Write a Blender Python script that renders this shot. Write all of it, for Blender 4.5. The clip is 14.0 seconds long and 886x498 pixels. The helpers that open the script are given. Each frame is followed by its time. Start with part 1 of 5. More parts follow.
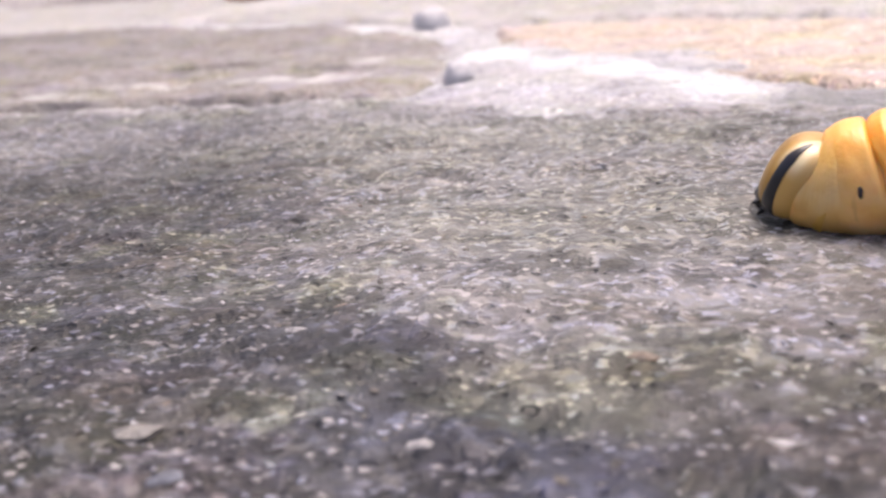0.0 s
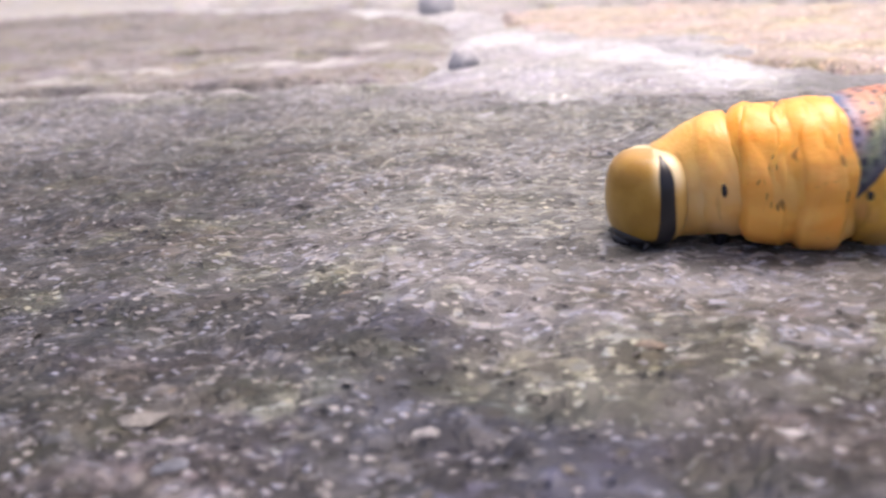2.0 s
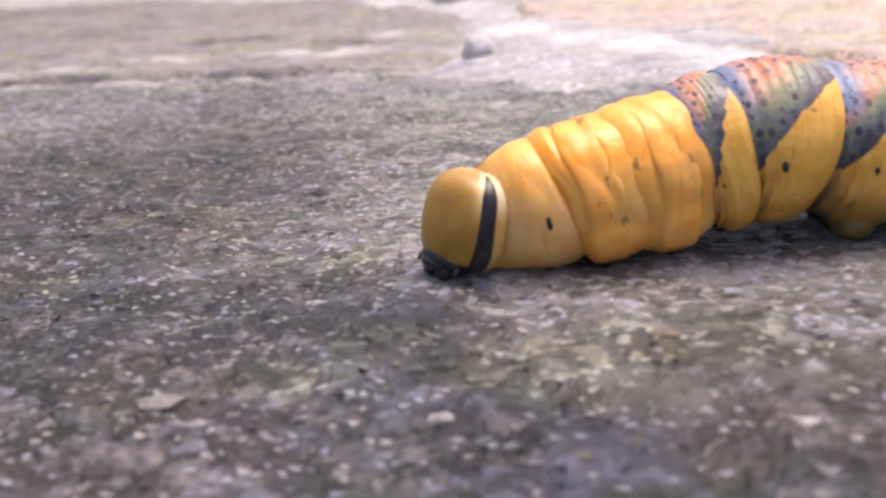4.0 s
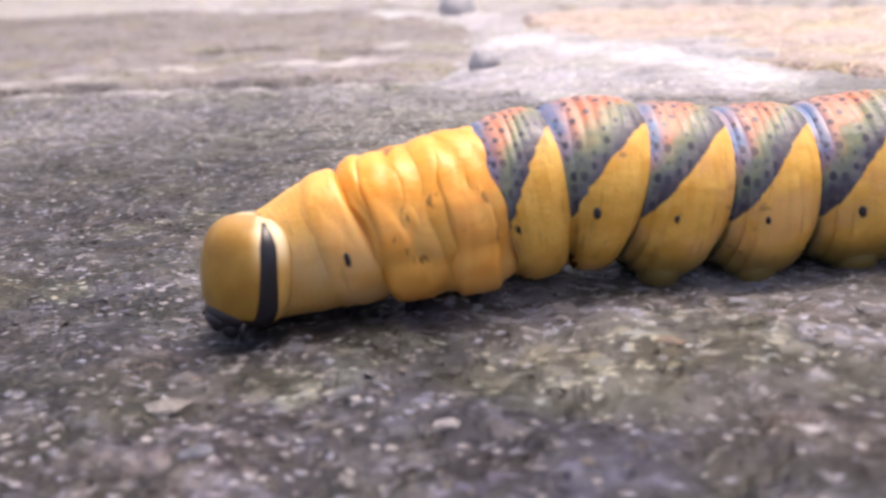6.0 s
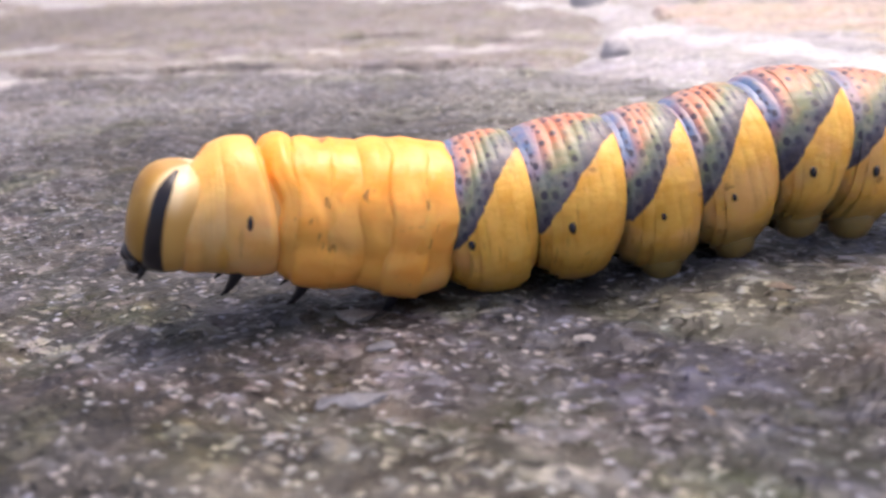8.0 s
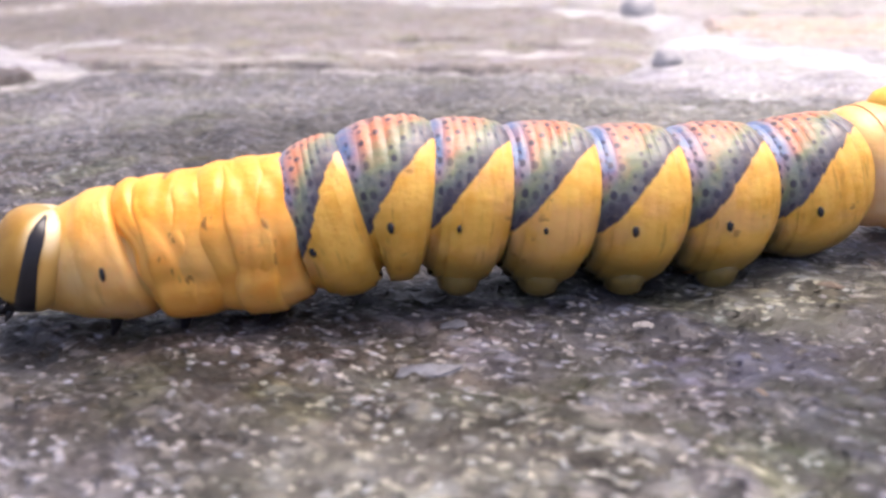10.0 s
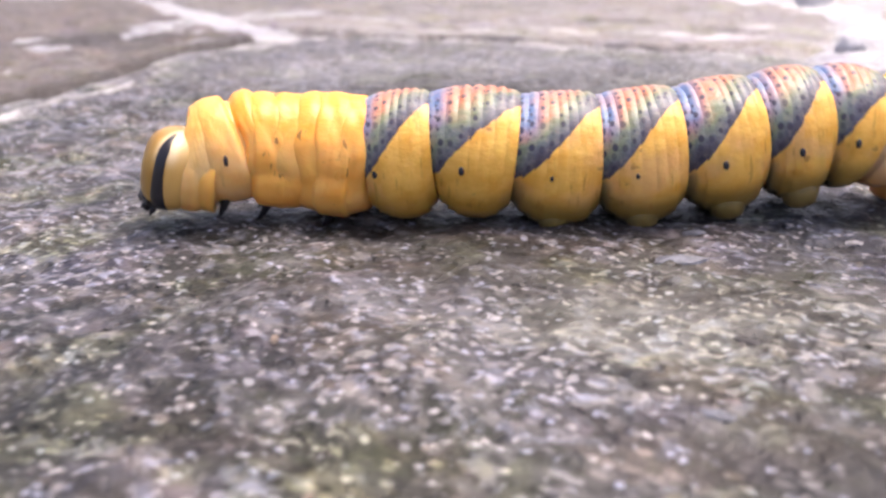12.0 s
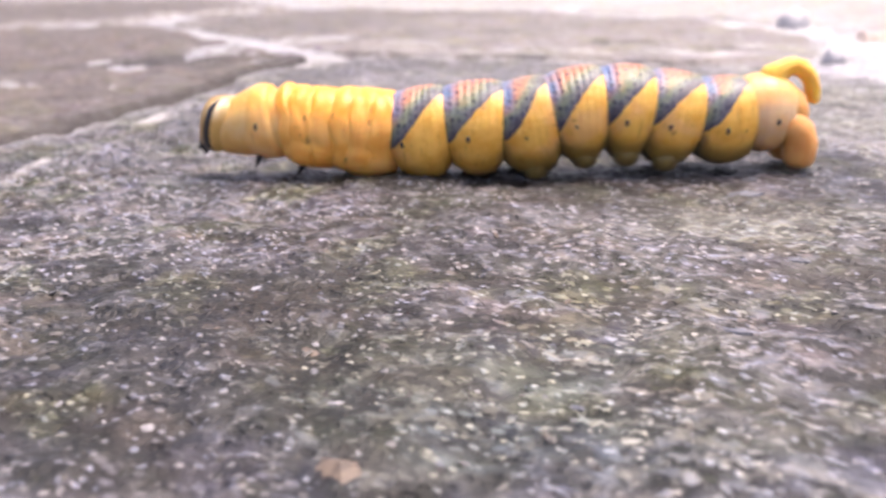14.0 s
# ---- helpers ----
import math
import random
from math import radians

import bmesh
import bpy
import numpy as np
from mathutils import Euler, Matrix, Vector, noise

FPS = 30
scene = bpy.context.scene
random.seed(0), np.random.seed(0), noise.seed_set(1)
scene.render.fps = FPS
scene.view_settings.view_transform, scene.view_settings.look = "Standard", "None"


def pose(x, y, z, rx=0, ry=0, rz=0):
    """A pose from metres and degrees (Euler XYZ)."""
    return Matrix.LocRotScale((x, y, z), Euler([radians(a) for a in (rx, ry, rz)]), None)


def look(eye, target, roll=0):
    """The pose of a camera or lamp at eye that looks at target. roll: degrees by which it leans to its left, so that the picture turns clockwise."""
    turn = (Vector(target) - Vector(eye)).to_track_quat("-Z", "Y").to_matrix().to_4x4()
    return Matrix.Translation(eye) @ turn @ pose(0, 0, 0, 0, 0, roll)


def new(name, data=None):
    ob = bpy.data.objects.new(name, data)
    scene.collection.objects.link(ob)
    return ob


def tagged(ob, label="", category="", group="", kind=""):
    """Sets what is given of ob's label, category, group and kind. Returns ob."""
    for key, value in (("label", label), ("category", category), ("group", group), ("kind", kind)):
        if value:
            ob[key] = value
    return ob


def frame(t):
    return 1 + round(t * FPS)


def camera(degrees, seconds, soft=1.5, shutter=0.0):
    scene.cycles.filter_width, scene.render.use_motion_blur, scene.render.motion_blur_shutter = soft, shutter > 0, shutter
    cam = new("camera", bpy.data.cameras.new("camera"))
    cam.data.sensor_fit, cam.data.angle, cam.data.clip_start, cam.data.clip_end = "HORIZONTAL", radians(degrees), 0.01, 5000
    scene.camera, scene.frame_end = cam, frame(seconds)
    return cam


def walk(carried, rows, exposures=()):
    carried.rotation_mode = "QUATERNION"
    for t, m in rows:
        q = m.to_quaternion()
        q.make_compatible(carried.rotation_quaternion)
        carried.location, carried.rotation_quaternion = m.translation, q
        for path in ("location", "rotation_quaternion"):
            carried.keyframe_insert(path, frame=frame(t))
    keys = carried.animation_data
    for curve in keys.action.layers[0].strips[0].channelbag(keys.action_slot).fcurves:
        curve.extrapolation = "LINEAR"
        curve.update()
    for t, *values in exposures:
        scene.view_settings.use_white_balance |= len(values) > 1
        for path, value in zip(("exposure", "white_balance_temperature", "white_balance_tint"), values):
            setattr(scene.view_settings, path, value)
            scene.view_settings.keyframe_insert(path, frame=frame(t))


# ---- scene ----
from collections import namedtuple

cam = camera(52.8, 14.0, soft=2.5, shutter=0.5)
cam.data.dof.use_dof = True
cam.data.dof.focus_distance = 0.108
cam.data.dof.aperture_fstop = 30.0
PATH = [
    (0, (0.00812, -0.01931, 0.03452), (-0.1191, 0.9188, -0.2878), -4.75),
    (0.3, (0.00804, -0.01946, 0.03501), (-0.1188, 0.9194, -0.2852), -4.77),
    (0.5, (0.00800, -0.01926, 0.03476), (-0.1209, 0.9174, -0.2909), -4.78),
    (0.8, (0.00793, -0.01939, 0.03494), (-0.1229, 0.9161, -0.2934), -4.78),
    (1, (0.00803, -0.01884, 0.03456), (-0.1230, 0.9136, -0.3022), -4.82),
    (1.3, (0.00802, -0.01852, 0.03455), (-0.1185, 0.9139, -0.3038), -4.77),
    (1.5, (0.00796, -0.01911, 0.03424), (-0.1234, 0.9139, -0.3007), -4.74),
    (1.8, (0.00810, -0.01940, 0.03471), (-0.1244, 0.9130, -0.3016), -4.76),
    (2, (0.00790, -0.01887, 0.03460), (-0.1245, 0.9131, -0.3030), -4.77),
    (2.3, (0.00775, -0.01828, 0.03454), (-0.1225, 0.9144, -0.3018), -4.77),
    (2.5, (0.00781, -0.01813, 0.03447), (-0.1247, 0.9127, -0.3060), -4.83),
    (2.8, (0.00782, -0.01846, 0.03457), (-0.1287, 0.9118, -0.3059), -4.82),
    (3, (0.00798, -0.01873, 0.03435), (-0.1332, 0.9119, -0.3032), -4.82),
    (3.2, (0.00776, -0.01860, 0.03433), (-0.1326, 0.9083, -0.3137), -4.84),
    (5.3, (0.00746, -0.02051, 0.03432), (-0.1496, 0.9076, -0.3031), -4.30),
    (5.5, (0.00760, -0.02010, 0.03426), (-0.1481, 0.9087, -0.3019), -4.41),
    (5.8, (0.00759, -0.01982, 0.03434), (-0.1455, 0.9087, -0.3039), -4.49),
    (6, (0.00752, -0.01987, 0.03424), (-0.1433, 0.9105, -0.3000), -4.42),
    (6.3, (0.00751, -0.02059, 0.03422), (-0.1521, 0.9064, -0.3052), -4.44),
    (6.5, (0.00762, -0.02194, 0.03444), (-0.1606, 0.9087, -0.2905), -4.45),
    (6.8, (0.00745, -0.02402, 0.03477), (-0.1768, 0.9033, -0.2905), -4.69),
    (7, (0.00684, -0.02624, 0.03504), (-0.1924, 0.8942, -0.3012), -4.56),
    (7.3, (0.00709, -0.02945, 0.03470), (-0.2152, 0.8903, -0.2883), -4.28),
    (7.5, (0.00697, -0.03113, 0.03510), (-0.2297, 0.8835, -0.2926), -4.25),
    (7.8, (0.00724, -0.03576, 0.03538), (-0.2574, 0.8778, -0.2728), -4.27),
    (8, (0.00696, -0.03593, 0.03499), (-0.2665, 0.8664, -0.2983), -4.16),
    (8.2, (0.00627, -0.03589, 0.03543), (-0.2592, 0.8695, -0.2959), -3.78),
    (10.3, (0.00545, -0.04497, 0.03580), (-0.3142, 0.8456, -0.2878), -2.33),
    (10.5, (0.00567, -0.04614, 0.03553), (-0.3210, 0.8442, -0.2818), -2.01),
    (10.8, (0.00408, -0.05243, 0.03569), (-0.3549, 0.8263, -0.2776), -1.79),
    (11, (0.00285, -0.05714, 0.03569), (-0.3815, 0.8078, -0.2871), -1.57),
    (11.3, (0.00327, -0.06089, 0.03636), (-0.3994, 0.7978, -0.2801), -1.91),
    (11.5, (0.00363, -0.06367, 0.03677), (-0.4083, 0.7980, -0.2594), -1.80),
    (11.8, (0.00207, -0.06828, 0.03625), (-0.4247, 0.7814, -0.2724), -1.70),
    (12, (0.00069, -0.07419, 0.03576), (-0.4395, 0.7588, -0.2996), -1.48),
    (12.3, (0.00126, -0.07867, 0.03631), (-0.4434, 0.7583, -0.2826), -1.39),
    (12.5, (0.00095, -0.08288, 0.03629), (-0.4334, 0.7582, -0.2862), -1.25),
    (12.8, (-0.00066, -0.09125, 0.03697), (-0.4304, 0.7562, -0.2748), -1.31),
    (13, (-0.00319, -0.09959, 0.03653), (-0.4370, 0.7437, -0.2807), -1.25),
    (13.3, (-0.00273, -0.10791, 0.03646), (-0.4362, 0.7383, -0.2733), -1.49),
    (13.5, (-0.00287, -0.11382, 0.03676), (-0.4253, 0.7390, -0.2702), -1.47),
    (13.8, (-0.00336, -0.12124, 0.03711), (-0.4308, 0.7273, -0.2747), -1.72),
    (14, (-0.00298, -0.12652, 0.03724), (-0.4189, 0.7297, -0.2691), -1.63),
]
EXPOSURE = [(0, 0.82, 6750, 18), (2, 0.75, 6760, 18), (3, 0.70, 6780, 19), (6, 0.77, 6820, 19), (8, 0.80, 6760, 19), (10.3, 1.00, 6600, 18), (11, 1.05, 6550, 18), (12.5, 1.18, 6650, 18), (14, 1.16, 6720, 19)]
walk(cam, [(t, look(eye, target, roll)) for t, eye, target, roll in PATH], EXPOSURE)

# ---- light: bright overcast sky, the brighter part behind the subject ----
SUN_ELEVATION, SUN_AZIMUTH = radians(72), radians(40)  # azimuth from +y towards +x
world = bpy.data.worlds.new("sky")
scene.world = world
world.use_nodes = True
sky = world.node_tree.nodes.new("ShaderNodeTexSky")
sky.sky_type = "NISHITA"
sky.sun_disc = False
sky.sun_elevation, sky.sun_rotation = SUN_ELEVATION, SUN_AZIMUTH
sky.dust_density, sky.air_density, sky.ozone_density = 7.0, 0.7, 0.4
world.node_tree.links.new(sky.outputs[0], world.node_tree.nodes["Background"].inputs[0])
world.node_tree.nodes["Background"].inputs[1].default_value = 0.15
sun = new("sun", bpy.data.lights.new("sun", "SUN"))
sun.data.energy, sun.data.angle, sun.data.color = 1.15, radians(42), (1.0, 0.96, 0.92)
sun.matrix_world = look((0, 0, 0), (-math.sin(SUN_AZIMUTH) * math.cos(SUN_ELEVATION), -math.cos(SUN_AZIMUTH) * math.cos(SUN_ELEVATION), -math.sin(SUN_ELEVATION)))


# ---- material helpers ----
class Nodes:
    """A short way to write a node material."""

    def __init__(self, name):
        self.mat = bpy.data.materials.new(name)
        self.mat.use_nodes = True
        self.tree = self.mat.node_tree
        self.bsdf = self.tree.nodes["Principled BSDF"]

    def put(self, socket, value):
        if isinstance(value, bpy.types.NodeSocket):
            self.tree.links.new(value, socket)
        elif value is not None:
            if hasattr(socket, "default_value") and socket.type == "RGBA" and len(value) == 3:
                value = (*value, 1)
            socket.default_value = value

    def math(self, op, a, b=None, c=None, clamp=False):
        n = self.tree.nodes.new("ShaderNodeMath")
        n.operation, n.use_clamp = op, clamp
        for socket, v in zip(n.inputs, (a, b, c)):
            self.put(socket, v)
        return n.outputs[0]

    def step(self, v, lo, hi, a=0.0, b=1.0):
        n = self.tree.nodes.new("ShaderNodeMapRange")
        n.interpolation_type = "SMOOTHSTEP"
        for socket, x in zip(n.inputs, (v, lo, hi, a, b)):
            self.put(socket, x)
        return n.outputs[0]

    def mix(self, f, a, b, mode="MIX"):
        n = self.tree.nodes.new("ShaderNodeMix")
        n.data_type, n.blend_type = "RGBA", mode
        self.put(n.inputs[0], f)
        self.put(n.inputs[6], a)
        self.put(n.inputs[7], b)
        return n.outputs[2]

    def attr(self, name):
        n = self.tree.nodes.new("ShaderNodeAttribute")
        n.attribute_name = name
        return n.outputs["Fac"]

    def coords(self, which="Object"):
        return self.tree.nodes.new("ShaderNodeTexCoord").outputs[which]

    def skin(self):
        return self.join(self.attr("skin_x"), self.attr("skin_y"), self.attr("skin_z"))

    def world_place(self):
        return self.tree.nodes.new("ShaderNodeNewGeometry").outputs["Position"]

    def island(self):
        return self.tree.nodes.new("ShaderNodeNewGeometry").outputs["Random Per Island"]

    def noise(self, vector, scale, detail=3.0, rough=0.55, offset=None):
        if offset:
            vector = self.vec("ADD", vector, offset)
        n = self.tree.nodes.new("ShaderNodeTexNoise")
        self.put(n.inputs["Vector"], vector)
        n.inputs["Scale"].default_value, n.inputs["Detail"].default_value, n.inputs["Roughness"].default_value = scale, detail, rough
        return n.outputs["Fac"]

    def noise_vector(self, vector, scale):
        n = self.tree.nodes.new("ShaderNodeTexNoise")
        self.put(n.inputs["Vector"], vector)
        n.inputs["Scale"].default_value, n.inputs["Detail"].default_value = scale, 2.0
        return self.vec("SUBTRACT", n.outputs["Color"], (0.5, 0.5, 0.5))

    def brightness(self, colour):
        n = self.tree.nodes.new("ShaderNodeRGBToBW")
        self.put(n.inputs[0], colour)
        return n.outputs[0]

    def cells(self, vector, scale, feature="F1", random_=1.0):
        n = self.tree.nodes.new("ShaderNodeTexVoronoi")
        n.feature = feature
        self.put(n.inputs["Vector"], vector)
        n.inputs["Scale"].default_value, n.inputs["Randomness"].default_value = scale, random_
        return n.outputs

    def vec(self, op, a, b):
        n = self.tree.nodes.new("ShaderNodeVectorMath")
        n.operation = op
        self.put(n.inputs[0], a)
        self.put(n.inputs[1], b)
        return n.outputs[0]

    def turned(self, vector, degrees_, scale):
        n = self.tree.nodes.new("ShaderNodeMapping")
        self.put(n.inputs["Vector"], vector)
        n.inputs["Rotation"].default_value = (0, 0, radians(degrees_))
        n.inputs["Scale"].default_value = scale
        return n.outputs[0]

    def join(self, x, y, z=0.0):
        n = self.tree.nodes.new("ShaderNodeCombineXYZ")
        for socket, v in zip(n.inputs, (x, y, z)):
            self.put(socket, v)
        return n.outputs[0]

    def ramp(self, f, stops):
        n = self.tree.nodes.new("ShaderNodeValToRGB")
        self.put(n.inputs[0], f)
        e = n.color_ramp.elements
        while len(e) < len(stops):
            e.new(0.5)
        for el, (at, colour) in zip(e, stops):
            el.position, el.color = at, (*colour, 1)
        return n.outputs[0]

    def finish(self, colour, rough=0.6, height=None, depth=0.0005, strength=0.6, specular=0.5, subsurface=0.0, coat=0.0):
        self.put(self.bsdf.inputs["Base Color"], colour)
        self.put(self.bsdf.inputs["Roughness"], rough)
        self.put(self.bsdf.inputs["Specular IOR Level"], specular)
        if subsurface:
            self.bsdf.inputs["Subsurface Weight"].default_value = subsurface
            self.bsdf.inputs["Subsurface Radius"].default_value = (1.0, 0.5, 0.15)
            self.bsdf.inputs["Subsurface Scale"].default_value = 0.0025
        if coat:
            self.bsdf.inputs["Coat Weight"].default_value = coat
            self.bsdf.inputs["Coat Roughness"].default_value = 0.15
        if height is not None:
            n = self.tree.nodes.new("ShaderNodeBump")
            n.inputs["Strength"].default_value, n.inputs["Distance"].default_value = strength, depth
            self.put(n.inputs["Height"], height)
            self.put(self.bsdf.inputs["Normal"], n.outputs[0])
        return self.mat


# ---- stone materials ----
def stone_material(name, dark, mid, warm, pale, flecks=0.5, gloss=0.5, seed=0.0, vivid=0.5):
    m = Nodes(name)
    at = m.world_place()
    shift = (seed, seed * 0.7, 0.0)
    slant = m.turned(at, 28, (1.0, 2.3, 1.0))
    big = m.noise(at, 26, 4, 0.62, shift)
    patch = m.noise(slant, 42, 3, 0.55, (seed + 1.3, 0.4, 0))
    grain = m.noise(at, 430, 2, 0.5, shift)
    fine = m.noise(at, 1700, 2, 0.5, shift)
    colour = m.mix(m.step(big, 0.40, 0.60), mid, warm)
    cool = m.noise(at, 52, 4, 0.6, (seed + 2.2, 3.9, 0))
    colour = m.mix(m.step(cool, 0.47, 0.60, 0.0, vivid), colour, (mid[0] * 1.12, mid[1] * 1.06, mid[2] * 1.75))
    green = m.noise(at, 46, 4, 0.6, (seed + 6.2, 1.9, 0))
    colour = m.mix(m.step(green, 0.50, 0.64, 0.0, vivid), colour, (mid[0] * 1.05, mid[1] * 1.22, mid[2] * 0.60))
    colour = m.mix(m.step(patch, 0.47, 0.60, 0.0, 0.85), colour, dark)
    colour = m.mix(m.step(m.noise(at, 15, 3, 0.5, (seed + 8, 5, 0)), 0.48, 0.62, 0.0, 0.45), colour, dark)
    light = m.noise(slant, 60, 3, 0.55, (seed + 15.0, 2.2, 0))
    colour = m.mix(m.step(light, 0.50, 0.68, 0.0, 0.6), colour, m.mix(0.16, mid, pale))
    lump_ = m.noise(at, 190, 3, 0.5, (seed + 4.1, 0.9, 0))
    colour = m.mix(m.step(lump_, 0.47, 0.66, 0.0, 0.6), colour, m.mix(0.22, colour, pale))
    colour = m.mix(m.step(grain, 0.36, 0.58), m.mix(0.4, colour, dark), colour)
    algae = m.attr("moss")
    # millimetre grains: brown, olive, lilac, buff and pale
    g = m.cells(m.vec("ADD", m.turned(at, 24, (0.8, 1.4, 1.0)), (seed + 4, 6, 0)), 760)
    grains = m.ramp(g["Color"], [(0.20, dark), (0.36, mid), (0.46, (mid[0] * 1.3, mid[1] * 1.4, mid[2] * 0.95)), (0.54, (mid[0] * 1.6, mid[1] * 1.6, mid[2] * 1.95)), (0.64, tuple(v * 2.6 for v in warm)), (0.76, tuple(0.4 * v for v in pale))])
    colour = m.mix(m.math("MULTIPLY", m.step(g["Distance"], 0.62, 0.30), m.step(m.noise(at, 120, 3, 0.6, (seed + 11, 3, 0)), 0.36, 0.58, 0.12, 0.75)), colour, grains)
    # pale mineral flecks, thick in some streaks and rare in others
    where = m.step(m.noise(slant, 48, 5, 0.7, (seed + 12, 8, 0)), 0.36, 0.60, 0.0, 1.0)
    dull = m.attr("dull")
    where = m.math("ADD", where, m.math("MULTIPLY", m.attr("pale_sheen"), 0.5), clamp=True)
    where = m.math("MULTIPLY", where, m.math("MULTIPLY_ADD", dull, -0.8, 1.0))
    colour = m.mix(m.math("MULTIPLY", dull, 0.75), colour, (warm[0] * 0.30, warm[1] * 0.32, warm[2] * 0.33))
    warped = m.vec("ADD", m.turned(at, 20, (1.0, 1.35, 1.0)), m.vec("MULTIPLY", m.noise_vector(at, 700), (0.0009, 0.0009, 0.0)))
    few = m.math("MULTIPLY_ADD", where, -0.10, 0.06)
    # ragged pale clumps, then smaller crumbs, then single bright grains
    clump = m.step(m.math("SUBTRACT", m.noise(warped, 230, 4, 0.66, (seed + 31, 2, 0)), few), 0.52, 0.61)
    crumb = m.step(m.math("SUBTRACT", m.noise(warped, 520, 3, 0.58, (seed + 37, 5, 0)), few), 0.575, 0.635)
    c = m.cells(m.vec("ADD", warped, (seed + 3.7, 1.9, 0)), 760)
    single = m.math("MULTIPLY", m.step(m.math("ADD", c["Distance"], m.math("MULTIPLY", fine, 0.3)), 0.60, 0.36), m.step(m.math("SUBTRACT", m.brightness(c["Color"]), few), 0.62, 0.70))
    fleck = m.math("MAXIMUM", m.math("MAXIMUM", m.math("MULTIPLY", clump, 0.20), m.math("MULTIPLY", crumb, 0.44)), m.math("MULTIPLY", single, 0.66))
    # lilac, brown and olive casts over everything, in blotches of one to three centimetres
    lilac = m.step(m.noise(at, 58, 4, 0.6, (seed + 2.7, 9.1, 0)), 0.47, 0.60, 0.0, 0.7 * vivid)
    brown = m.step(m.noise(slant, 44, 4, 0.6, (seed + 7.7, 4.4, 0)), 0.47, 0.60, 0.0, vivid)
    olive = m.math("MAXIMUM", algae, m.step(m.noise(at, 50, 4, 0.6, (seed + 5.2, 0.7, 0)), 0.52, 0.62, 0.0, vivid))
    for much, cast in ((m.attr("slate"), (0.84, 0.97, 1.42)), (lilac, (0.97, 0.94, 1.20)), (brown, (1.10, 0.96, 0.84)), (olive, (1.02, 1.10, 0.70))):
        colour = m.vec("MULTIPLY", colour, m.mix(much, (1.0, 1.0, 1.0), cast))
    colour = m.mix(m.math("MULTIPLY", m.math("MULTIPLY", m.attr("pale_sheen"), m.math("SUBTRACT", 1.0, dull, clamp=True)), m.step(light, 0.36, 0.60, 0.20, 0.65)), colour, m.mix(0.20, (mid[0] * 1.7, mid[1] * 1.78, mid[2] * 1.72), pale))
    tint = m.mix(m.step(m.noise(at, 520, 2, 0.5, (seed + 2, 9, 0)), 0.40, 0.62), (pale[0], pale[1] * 0.98, pale[2] * 0.95), (pale[0] * 0.80, pale[1] * 0.87, pale[2] * 1.08))
    tint = m.vec("MULTIPLY", tint, m.mix(olive, (1.0, 1.0, 1.0), (1.0, 1.05, 0.82)))
    colour = m.mix(m.math("MULTIPLY", fleck, m.math("MULTIPLY_ADD", dull, -0.45 * flecks, flecks)), colour, tint)
    pit = m.cells(m.vec("ADD", warped, (seed + 21, 5, 0)), 520)
    pits = m.math("MULTIPLY", m.step(pit["Distance"], 0.45, 0.25), m.step(m.brightness(pit["Color"]), 0.36, 0.27))
    colour = m.mix(m.math("MULTIPLY", pits, 0.45), colour, (dark[0] * 0.6, dark[1] * 0.6, dark[2] * 0.6))
    # worn, whitened rims
    rim = m.math("MULTIPLY", m.attr("rim"), m.step(m.noise(at, 95, 4, 0.6, (seed, 7, 0)), 0.36, 0.60))
    colour = m.mix(rim, colour, (0.44, 0.43, 0.43))
    stain_shade = m.attr("stain_shade")
    colour = m.mix(m.math("MULTIPLY", stain_shade, 0.85), colour, (0.035, 0.03, 0.028))
    height = m.math("ADD", m.math("ADD", grain, m.math("MULTIPLY", lump_, 1.8)), m.math("ADD", m.math("MULTIPLY", fine, 0.5), m.math("SUBTRACT", m.math("MULTIPLY", fleck, 0.8), pits)))
    rough = m.step(m.noise(at, 260, 4, 0.6, (2, seed, 0)), 0.35, 0.7, gloss, gloss + 0.25)
    return m.finish(colour, rough, height, depth=0.0012, strength=0.6, specular=0.38)


SLAB_GREY = stone_material("grey_gritty_stone", (0.0095, 0.0090, 0.0087), (0.0265, 0.0275, 0.0243), (0.0310, 0.0268, 0.0226), (0.60, 0.58, 0.60), 0.85, 0.44, 0.0, 1.0)
SLAB_BROWN = stone_material("brown_stone", (0.050, 0.040, 0.035), (0.100, 0.086, 0.076), (0.115, 0.088, 0.071), (0.44, 0.42, 0.40), 0.3, 0.45, 3.1)
SLAB_TAN = stone_material("tan_stone", (0.26, 0.22, 0.18), (0.42, 0.36, 0.30), (0.45, 0.355, 0.285), (0.62, 0.58, 0.54), 0.3, 0.42, 5.7)
SLAB_BEIGE = stone_material("beige_grey_stone", (0.085, 0.077, 0.070), (0.18, 0.168, 0.152), (0.18, 0.148, 0.128), (0.62, 0.61, 0.61), 0.5, 0.45, 8.3)
SLAB_GREEN = stone_material("greenish_grey_stone", (0.19, 0.19, 0.175), (0.31, 0.32, 0.30), (0.33, 0.30, 0.27), (0.60, 0.60, 0.60), 0.3, 0.42, 11.9)
MORTAR = stone_material("pale_mortar", (0.18, 0.18, 0.19), (0.36, 0.365, 0.38), (0.32, 0.31, 0.31), (0.68, 0.68, 0.71), 0.5, 0.42, 15.1, 0.2)
EARTH = stone_material("far_paving", (0.20, 0.18, 0.16), (0.34, 0.32, 0.30), (0.33, 0.29, 0.26), (0.5, 0.5, 0.5), 0.3, 0.5, 19.7)


